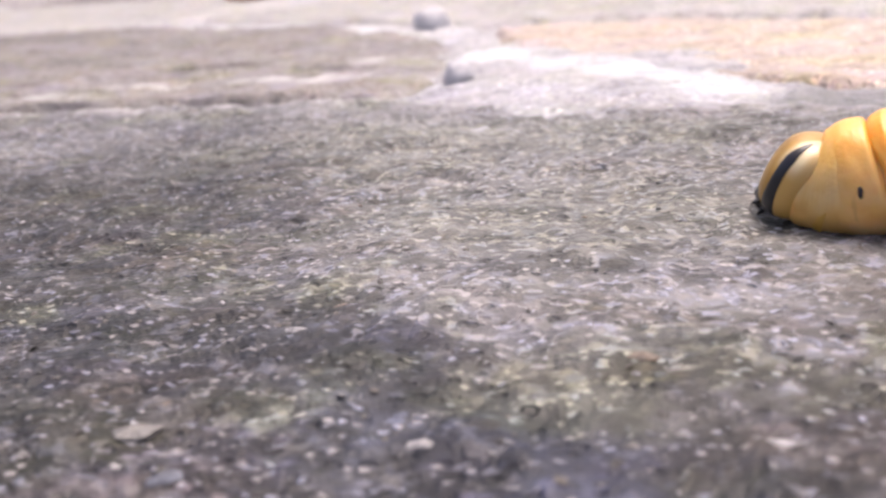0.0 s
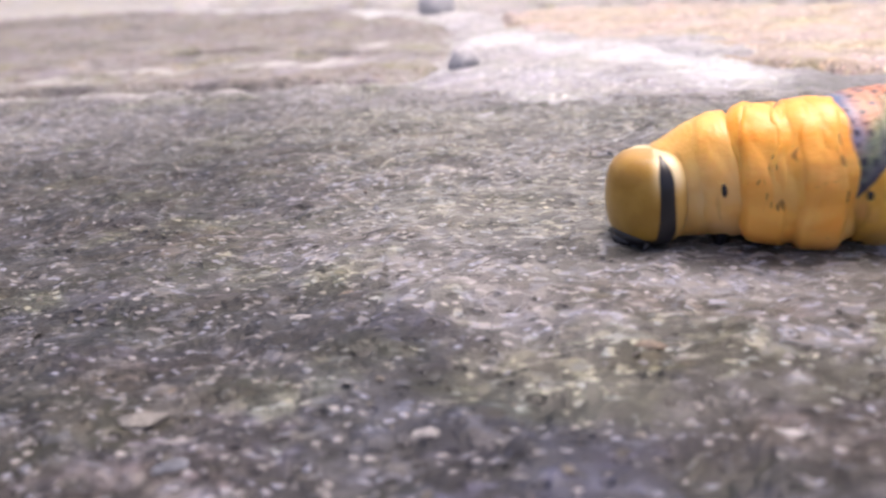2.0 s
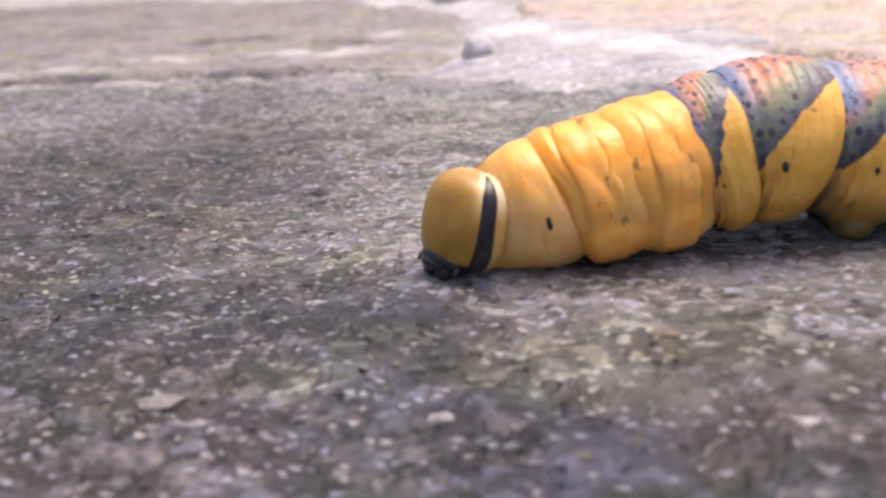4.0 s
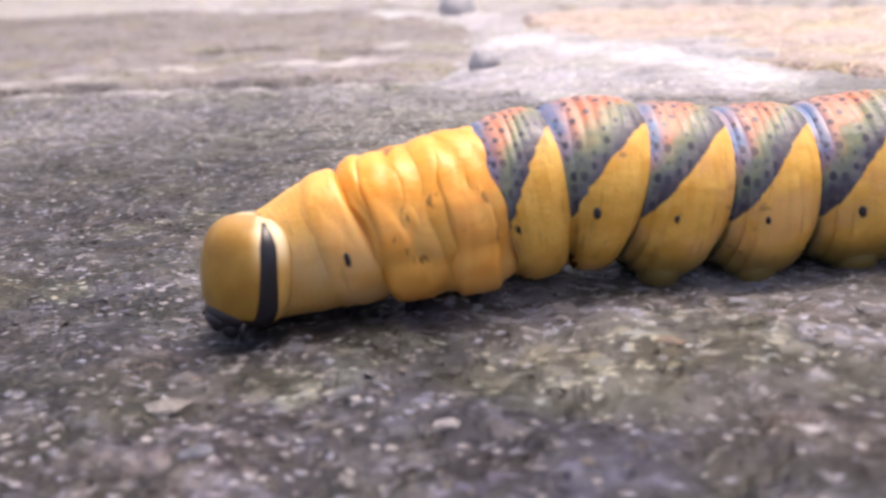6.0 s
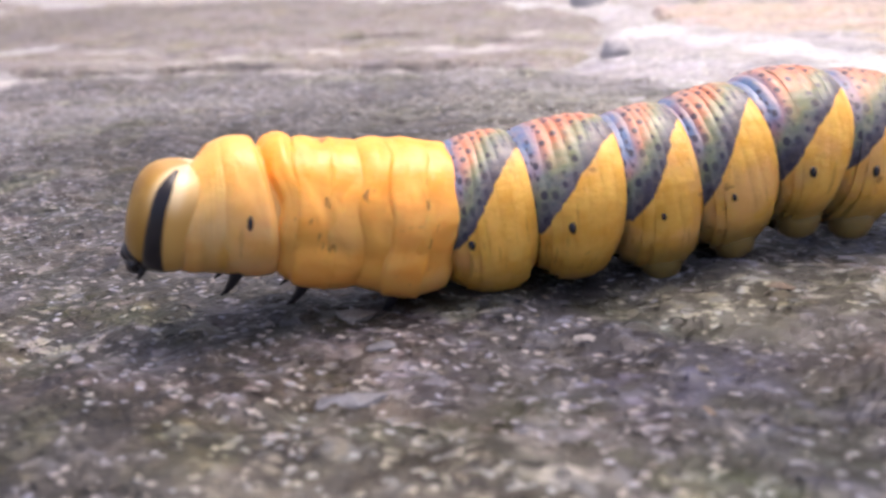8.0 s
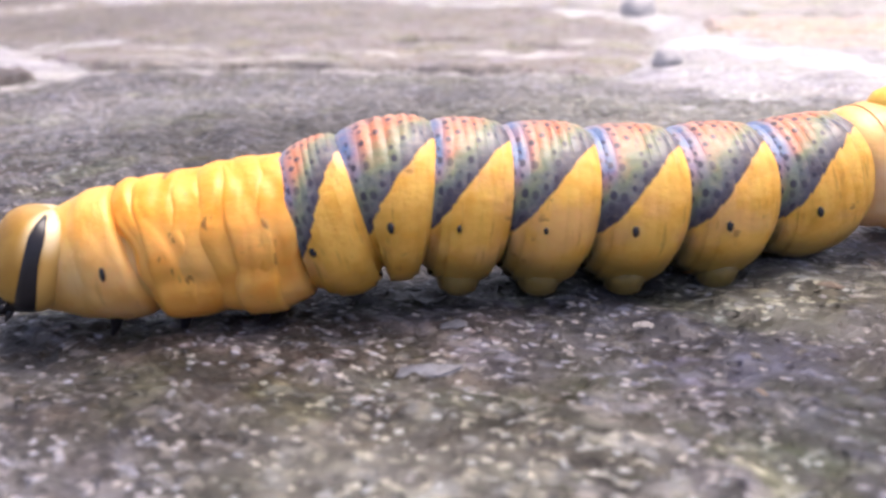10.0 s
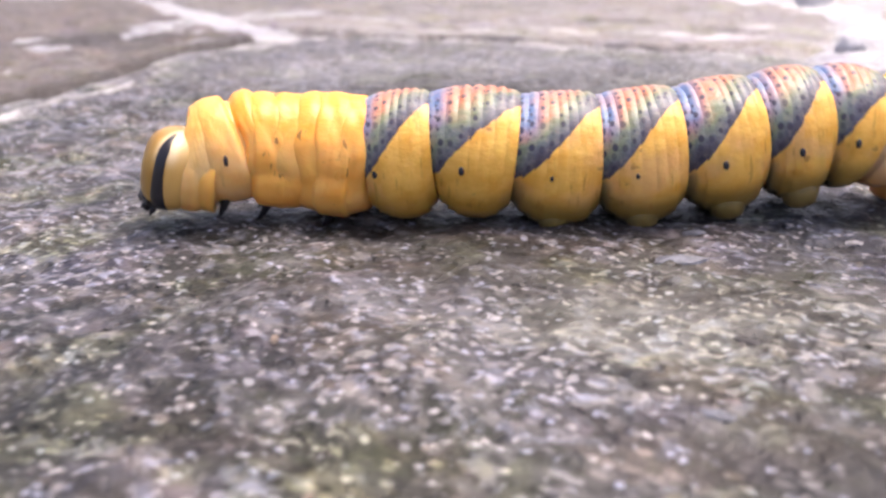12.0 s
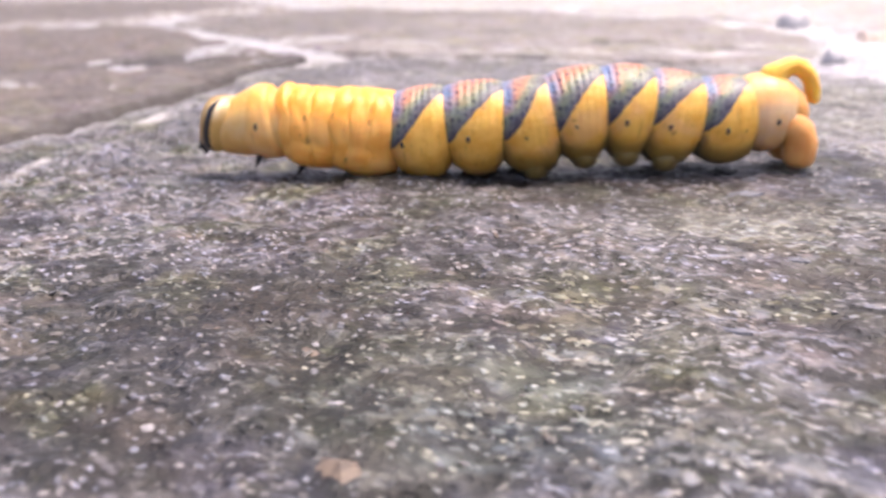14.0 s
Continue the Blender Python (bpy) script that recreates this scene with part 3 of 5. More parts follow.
NEAR_EDGE = [(-0.203, 0.207), (-0.155, 0.216), (-0.107, 0.213), (-0.073, 0.209), (-0.03, 0.196), (0.0, 0.188), (0.045, 0.170), (0.10, 0.135), (0.20, 0.06), (0.30, -0.06), (0.26, -0.30), (0.0, -0.42), (-0.17, -0.30), (-0.178, -0.10), (-0.184, 0.0), (-0.1865, 0.034), (-0.190, 0.056), (-0.202, 0.106), (-0.2135, 0.150), (-0.211, 0.190)]
paving_stone(
    NEAR_EDGE, SLAB_GREY,
    spaced([(-0.215, 0.0012), (-0.15, 0.0008), (0.085, 0.004), (0.305, 0.004)]),
    spaced([(-0.425, 0.006), (-0.105, 0.0008), (0.13, 0.0012), (0.222, 0.0012)]),
    1, rim_width=0.0045, label="large rough grey stone slab with pale grit",
    stain_shades=[(-0.056, 0.119, 0.006, 0.0012, -8, 0.0006), (-0.008, 0.004, 0.0028, 0.0008, -10, 0.0004), (0.041, 0.152, 0.008, 0.002, -10, 0.0006), (-0.011, 0.118, 0.006, 0.002, -25, 0.0006)],
    pales=[(0.0, 0.186, 0.07, 0.003, -18)], veins=[([(-0.148, -0.10), (-0.151, -0.012), (-0.170, 0.036), (-0.175, 0.060), (-0.197, 0.138), (-0.203, 0.195)], 0.0012), ([(-0.203, 0.201), (-0.155, 0.2105), (-0.107, 0.2075), (-0.073, 0.2035), (-0.035, 0.191)], 0.0014)],
    dulls=[(-0.002, 0.046, 0.026, 0.008, -46, 1.0), (0.008, 0.030, 0.020, 0.012, -20, 0.8), (-0.045, 0.055, 0.022, 0.022, 0, 0.75), (-0.034, 0.032, 0.012, 0.012, 0, 0.7), (-0.068, -0.072, 0.022, 0.022, 0, 0.85), (-0.062, -0.010, 0.022, 0.014, 20, 0.4), (0.004, -0.040, 0.012, 0.025, 0, 0.5), (-0.085, 0.02, 0.03, 0.02, 0, 0.5), (-0.04, -0.078, 0.014, 0.008, 0, 0.6), (-0.055, -0.026, 0.016, 0.010, 10, 0.5), (-0.056, 0.085, 0.022, 0.022, 0, 0.7), (-0.046, -0.072, 0.024, 0.016, 0, 0.8), (-0.068, -0.052, 0.024, 0.020, 0, 0.9), (-0.050, -0.050, 0.014, 0.010, 0, 0.7), (0.020, 0.034, 0.016, 0.014, 0, 0.8), (-0.010, 0.036, 0.012, 0.008, 0, 0.6), (-0.066, 0.075, 0.025, 0.03, 0, 0.7), (-0.10, 0.10, 0.04, 0.02, 0, 0.4), (-0.085, 0.118, 0.040, 0.045, 0, 0.8), (-0.045, 0.016, 0.020, 0.013, 0, 0.8)],
    mosses=[(-0.0165, 0.010, 0.018, 0.012, 20, 0.8), (-0.030, -0.058, 0.022, 0.020, 0, 0.9), (0.016, 0.100, 0.030, 0.022, 0, 0.8), (-0.010, 0.140, 0.05, 0.02, 0, 0.7)],
    slates=[(0.008, 0.032, 0.022, 0.010, -30, 1.0), (-0.026, -0.064, 0.024, 0.014, 0, 1.0), (-0.012, 0.052, 0.012, 0.008, -40, 0.8), (-0.040, 0.060, 0.012, 0.010, 0, 0.5)],
    # pale stone patches; the far ones put grazing sky sheen into the colour
    pale_sheen=[(-0.026, 0.003, 0.022, 0.010, 25), (0.004, 0.112, 0.040, 0.030, 0), (-0.13, 0.135, 0.05, 0.04, 0), (-0.05, 0.172, 0.11, 0.03, 0), (-0.005, 0.090, 0.060, 0.030, 10), (0.015, 0.065, 0.03, 0.02, 30), (-0.10, 0.15, 0.06, 0.03, 0), (-0.04, 0.14, 0.09, 0.035, 0)],
)
paving_stone(
    [(-0.226, 0.207), (-0.2215, 0.165), (-0.2075, 0.106), (-0.1965, 0.056), (-0.1915, 0.02), (-0.185, -0.05), (-0.20, -0.20), (-0.5, -0.25), (-0.9, 0.05), (-0.80, 0.24), (-0.60, 0.325), (-0.505, 0.388), (-0.452, 0.366), (-0.328, 0.275), (-0.262, 0.233)],
    SLAB_BROWN, spaced([(-0.91, 0.008), (-0.40, 0.003), (-0.26, 0.0016), (-0.16, 0.003)]), spaced([(-0.26, 0.01), (-0.03, 0.003), (0.39, 0.003)]),
    5, 0.0, 1.3, 0.005, "brownish grey stone slab with a dark hollow",
    # the hollow's shade is put into the colour here, together with its soot
    stain_shades=[(-0.285, 0.182, 0.060, 0.022, 45, 0.0008), (-0.24, 0.18, 0.03, 0.016, 60, 0.0008)], rims=0.1,
    grooves=[([(-0.183, -0.10), (-0.1915, 0.02), (-0.1965, 0.056), (-0.2075, 0.106), (-0.2215, 0.165), (-0.226, 0.200)], 0.0055)],
)
paving_stone(
    [(-0.215, 0.222), (-0.155, 0.2205), (-0.107, 0.2175), (-0.073, 0.2135), (-0.038, 0.2035), (-0.022, 0.225), (-0.026, 0.30), (-0.046, 0.365), (-0.09, 0.425), (-0.16, 0.478), (-0.266, 0.54), (-0.48, 0.60), (-0.53, 0.50), (-0.47, 0.395), (-0.32, 0.285), (-0.26, 0.243)],
    SLAB_BEIGE, spaced([(-0.54, 0.003), (-0.01, 0.003)]), spaced([(0.20, 0.0025), (0.30, 0.004), (0.61, 0.004)]),
    9, 0.0002, 1.2, 0.003, "beige-grey stone slab with whitened edge", dulls=[(-0.36, 0.40, 0.13, 0.12, 30, 0.6)],
    stain_shades=[(-0.108, 0.289, 0.02, 0.005, 0, 0.002), (-0.06, 0.262, 0.015, 0.004, 0, 0.001)], grooves=[([(-0.215, 0.222), (-0.155, 0.2208), (-0.107, 0.2178), (-0.073, 0.2138), (-0.038, 0.2038)], 0.0016)], rims=0.7, pales=[(-0.17, 0.240, 0.035, 0.007, 0), (-0.065, 0.240, 0.03, 0.006, -12), (-0.115, 0.252, 0.018, 0.006, 0), (-0.045, 0.275, 0.012, 0.010, 0), (-0.21, 0.262, 0.02, 0.006, 0)],
)
paving_stone(
    [(-0.006, 0.285), (0.010, 0.249), (0.028, 0.222), (0.048, 0.200), (0.075, 0.178), (0.14, 0.14), (0.26, 0.05), (0.42, 0.03), (0.40, 0.2), (0.20, 0.262), (0.114, 0.300), (0.059, 0.345), (0.012, 0.368), (-0.014, 0.36)],
    SLAB_TAN, spaced([(-0.02, 0.002), (0.15, 0.005), (0.43, 0.005)]), spaced([(0.02, 0.005), (0.16, 0.002), (0.38, 0.002)]),
    13, 0.0006, 1.0, 0.0035, "light tan stone slab", rims=0.0,
)
paving_stone(
    [(-0.02, 0.385), (0.015, 0.39), (0.062, 0.365), (0.12, 0.318), (0.22, 0.28), (0.45, 0.25), (0.40, 0.55), (0.16, 0.60), (-0.05, 0.70), (-0.17, 0.66), (-0.22, 0.56), (-0.15, 0.50), (-0.08, 0.445), (-0.035, 0.40)],
    SLAB_GREEN, spaced([(-0.24, 0.004), (0.46, 0.004)]), spaced([(0.24, 0.004), (0.71, 0.004)]),
    17, 0.001, 1.2, 0.008, "pale greenish-grey stone slab", rims=1.2,
)
FAR = [
    ([(-0.62, 0.35), (-0.52, 0.41), (-0.555, 0.50), (-0.51, 0.62), (-0.75, 0.82), (-1.25, 0.75), (-1.3, 0.3), (-0.93, 0.12), (-0.82, 0.27)], SLAB_BROWN, "brown stone slab", 21),
    ([(-0.49, 0.625), (-0.27, 0.565), (-0.235, 0.58), (-0.19, 0.685), (-0.25, 0.95), (-0.70, 1.05), (-0.73, 0.84)], SLAB_GREEN, "pale grey stone slab", 25),
    ([(-0.17, 0.69), (-0.05, 0.725), (0.17, 0.625), (0.40, 0.575), (0.55, 0.9), (0.1, 1.2), (-0.2, 1.1), (-0.23, 0.95)], SLAB_TAN, "light tan stone slab", 29),
    ([(-1.28, 0.78), (-0.76, 0.85), (-0.72, 1.08), (-0.85, 1.6), (-1.6, 1.5)], SLAB_BEIGE, "beige-grey stone slab", 33),
    ([(-0.69, 1.08), (-0.25, 0.98), (-0.2, 1.13), (-0.15, 1.7), (-0.82, 1.75), (-0.83, 1.6)], SLAB_BROWN, "brown stone slab", 37),
    ([(-0.17, 1.14), (0.1, 1.23), (0.56, 0.93), (0.65, 1.7), (-0.12, 1.8)], SLAB_GREEN, "pale grey stone slab", 41),
]
FAR += [  # those that close the paving off to the sides and behind
    ([(0.30, -0.42), (0.34, -0.07), (0.29, 0.03), (0.44, 0.01), (0.69, 0.02), (0.69, -0.44)], SLAB_BEIGE, "beige-grey stone slab", 45),
    ([(0.44, 0.05), (0.43, 0.22), (0.48, 0.24), (0.45, 0.54), (0.69, 0.80), (0.69, 0.05)], SLAB_BROWN, "brown stone slab", 49),
    ([(-0.20, -0.24), (-0.18, -0.33), (0.0, -0.44), (-0.55, -0.44), (-0.52, -0.28)], SLAB_TAN, "light tan stone slab", 53),
    ([(-0.55, -0.27), (-0.58, -0.44), (-1.62, -0.44), (-1.62, 0.26), (-1.32, 0.27), (-0.95, 0.08), (-0.92, 0.03)], SLAB_GREEN, "pale grey stone slab", 57),
    ([(-1.34, 0.33), (-1.29, 0.74), (-1.62, 1.44), (-1.64, 0.30)], SLAB_TAN, "light tan stone slab", 61),
]
for corners, material, label, seed in FAR:
    c = np.array(corners)
    paving_stone(corners, material, np.arange(c[:, 0].min() - 0.01, c[:, 0].max() + 0.015, 0.011), np.arange(c[:, 1].min() - 0.01, c[:, 1].max() + 0.015, 0.011), seed, 0.001, 1.3, 0.018, label)


def lump(radius, seed, squash=(1, 1, 0.6), rough=0.25, cuts=1):
    """An angular stone."""
    bm = bmesh.new()
    bmesh.ops.create_icosphere(bm, subdivisions=cuts, radius=radius)
    for v in bm.verts:
        n = noise.noise(v.co / radius * 1.3 + Vector((seed * 3.1, seed, 0)))
        v.co *= 1 + rough * n + rough * 0.4 * noise.noise(v.co / radius * 4 + Vector((0, seed * 1.7, 0)))
        v.co = Vector((v.co.x * squash[0], v.co.y * squash[1], v.co.z * squash[2]))
    return bm


# grit set in the near slab
rng = random.Random(7)
slab = next(o for o in pavement.children if o.get("label", "").startswith("large rough"))
SHAPES = []
for k in range(5):
    bm = lump(1.0, k + 1, (1.0, 0.75, 0.42), 0.5, 1)
    mesh = bpy.data.meshes.new("grit")
    bm.to_mesh(mesh)
    bm.free()
    SHAPES.append(mesh)
GRIT_MESHES = {}


def grit(x, y, size, material, k, long=1.0, turn=None):
    key = (material.name, k)
    if key not in GRIT_MESHES:
        GRIT_MESHES[key] = SHAPES[k].copy()
        GRIT_MESHES[key].materials.append(material)
    ob = new("grit", GRIT_MESHES[key])
    z = float(relief(np.array([x]), np.array([y]), 1)[0])
    ob.parent = slab
    a = radians(turn) if turn is not None else rng.uniform(0, 6.28)
    ob.matrix_basis = Matrix.LocRotScale((x, y, z - size * 0.2), Euler((rng.uniform(-0.2, 0.2), rng.uniform(-0.2, 0.2), a)), (size * long, size, size))
    return ob


Fleck = namedtuple("Fleck", "x y size material long turn")
for n, f in enumerate([
    Fleck(-0.0026, 0.0389, 0.0011, WHITE_GRIT, 1.2, 0), Fleck(0.0230, 0.0380, 0.0011, WHITE_GRIT, 1.3, -20),
    Fleck(-0.0203, 0.0244, 0.0024, BLUE_GRIT, 1.5, 20), Fleck(-0.0186, 0.0250, 0.0011, WHITE_GRIT, 1.4, 0), Fleck(-0.0205, 0.0341, 0.0016, BLUE_GRIT, 1.5, 25),
    Fleck(-0.0393, -0.0136, 0.0017, PALE_GRIT, 1.1, 0), Fleck(-0.0260, 0.0400, 0.0020, PALE_GRIT, 1.0, 30),
    Fleck(-0.0350, -0.0050, 0.0008, WHITE_GRIT, 1.4, 0), Fleck(-0.0538, -0.0543, 0.0018, BUFF_GRIT, 1.3, 0), Fleck(-0.0380, -0.0741, 0.0026, BUFF_GRIT, 1.5, 0), Fleck(-0.0574, -0.0752, 0.0010, WHITE_GRIT, 1.2, 0),
    Fleck(-0.0180, 0.0590, 0.0011, WHITE_GRIT, 1.1, 0), Fleck(0.0060, 0.0510, 0.0010, WHITE_GRIT, 1.2, 0),
    Fleck(0.0010, 0.1010, 0.0016, WHITE_GRIT, 1.5, 0), Fleck(0.0150, 0.0510, 0.0013, BUFF_GRIT, 1.5, -5),
    Fleck(-0.0330, 0.0000, 0.0009, WHITE_GRIT, 1.2, 10),
    Fleck(0.0065, 0.0040, 0.0017, WHITE_GRIT, 1.5, -20), Fleck(-0.0130, -0.0360, 0.0013, BLUE_GRIT, 1.3, -15),
    Fleck(-0.0440, -0.0650, 0.0012, WHITE_GRIT, 1.3, 20), Fleck(-0.0090, -0.0110, 0.0012, BLUE_GRIT, 1.5, 10),
    Fleck(-0.0050, 0.0220, 0.0010, BLUE_GRIT, 1.3, 0), Fleck(-0.0240, 0.0180, 0.0009, WHITE_GRIT, 1.0, 0),
    Fleck(-0.0085, 0.0035, 0.0009, DARK_GRIT, 3.0, -10), Fleck(0.0180, 0.0420, 0.0009, DARK_GRIT, 2.0, -30),
]):
    grit(f.x, f.y, f.size, f.material, n % 5, f.long, f.turn)
KINDS = [BLUE_GRIT, GREY_GRIT, BUFF_GRIT, GREY_GRIT, GREY_GRIT, WHITE_GRIT]
for n in range(170):
    x, y = rng.uniform(-0.11, 0.06), rng.uniform(-0.11, 0.12)
    grit(x, y, rng.uniform(0.0003, 0.0008), KINDS[n % 6], n % 5, rng.uniform(1.0, 1.8))


def fine_grit(count, box, sizes, seed):
    """Thousands of tiny flat chips as one mesh."""
    r = np.random.default_rng(seed)
    x, y = r.uniform(box[0], box[1], count), r.uniform(box[2], box[3], count)
    size = sizes[0] + (sizes[1] - sizes[0]) * r.random(count) ** 2.5
    z = relief(x, y, 1)
    turn = r.uniform(0, 6.28, count)
    base = np.array([(1, 0, 0), (0.2, 0.75, 0.05), (-0.9, 0.35, 0), (-0.6, -0.55, -0.05), (0.45, -0.7, 0), (0.05, 0.0, 0.45)])
    co = base[None] * size[:, None, None] * (1 + r.uniform(-0.35, 0.35, (count, 6, 3)))
    c, s = np.cos(turn)[:, None], np.sin(turn)[:, None]
    px, py = co[..., 0] * c - co[..., 1] * s, co[..., 0] * s + co[..., 1] * c
    lean = r.normal(0, 0.25, (count, 2))
    pz = co[..., 2] + px * lean[:, :1] + py * lean[:, 1:]
    verts = np.stack([px + x[:, None], py + y[:, None], pz + z[:, None] - 0.00003], -1).reshape(-1, 3)
    tri = np.array([(i, (i + 1) % 5, 5) for i in range(5)])
    faces = (tri[None] + 6 * np.arange(count)[:, None, None]).reshape(-1, 3)
    mesh = bpy.data.meshes.new("fine_grit")
    mesh.vertices.add(len(verts))
    mesh.vertices.foreach_set("co", verts.ravel())
    mesh.loops.add(faces.size)
    mesh.loops.foreach_set("vertex_index", faces.ravel())
    mesh.polygons.add(len(faces))
    mesh.polygons.foreach_set("loop_start", np.arange(len(faces)) * 3)
    mesh.update(calc_edges=True)
    ob = hang("fine_grit", mesh, GRIT, slab, "fine pale and dark grit in the slab face", smooth=False)
    ob["kind"] = "stuff"
    return ob


fine_grit(5500, (-0.14, 0.08, -0.115, 0.14), (0.00015, 0.0007), 3)

for x, y, z, r, seed, label in ((-0.0165, 0.222, 0.0003, 0.0049, 4, "small dark grey stone stuck in the mortar joint"), (-0.046, 0.405, -0.001, 0.010, 9, "dark grey stone lodged in a far mortar joint")):
    rock = tagged(part("stone", lump(r, seed, (0.9, 0.9, 0.88), 0.2, 3), ROCK), label, "stone")
    rock.location = (x, y, z)

chip_skin = plain_stone("terracotta", (0.50, 0.20, 0.11), 0.7)
chip = tagged(part("brick_fragment", lump(0.026, 6, (1.0, 0.5, 0.42), 0.25, 3), chip_skin), "small reddish terracotta fragment lying on far paving", "brick")
chip.location = (-0.268, 0.815, 0.008)

# ---- the caterpillar ----
# its way over the slab: y = Q0 x^2 + Q1 x + Q2, flatter where it comes from
Q0, Q1, Q2, FLAT = 1.0259, 0.5532, 0.0530, 0.15
way_x = np.linspace(0.20, -0.20, 4001)
way_slope = 2 * Q0 * np.clip(way_x, -0.12, 0.018) + Q1
way_slope = way_slope + (FLAT - way_slope) * np.clip((way_x - 0.018) / 0.028, 0, 1)
way_y = np.r_[0, np.cumsum((way_slope[1:] + way_slope[:-1]) / 2 * np.diff(way_x))]
way_y += Q2 - np.interp(0, way_x[::-1], way_y[::-1])
way_n = np.stack([-way_slope, np.ones_like(way_slope)], 1) / np.sqrt(1 + way_slope**2)[:, None]
way_c = np.stack([way_x, way_y], 1) + way_n * 0.0012
way_s = np.r_[0, np.cumsum(np.linalg.norm(np.diff(way_c, axis=0), axis=1))]
way_s -= way_s[np.argmin(abs(way_c[:, 0]))]


def on_way(s, aside):
    """A place s metres along the way (towards the head), aside metres off it, away from the viewer."""
    c = np.stack([np.interp(s, way_s, way_c[:, k]) for k in (0, 1)], -1)
    n = np.stack([np.interp(s, way_s, way_n[:, k]) for k in (0, 1)], -1)
    return c + n * np.asarray(aside)[..., None]


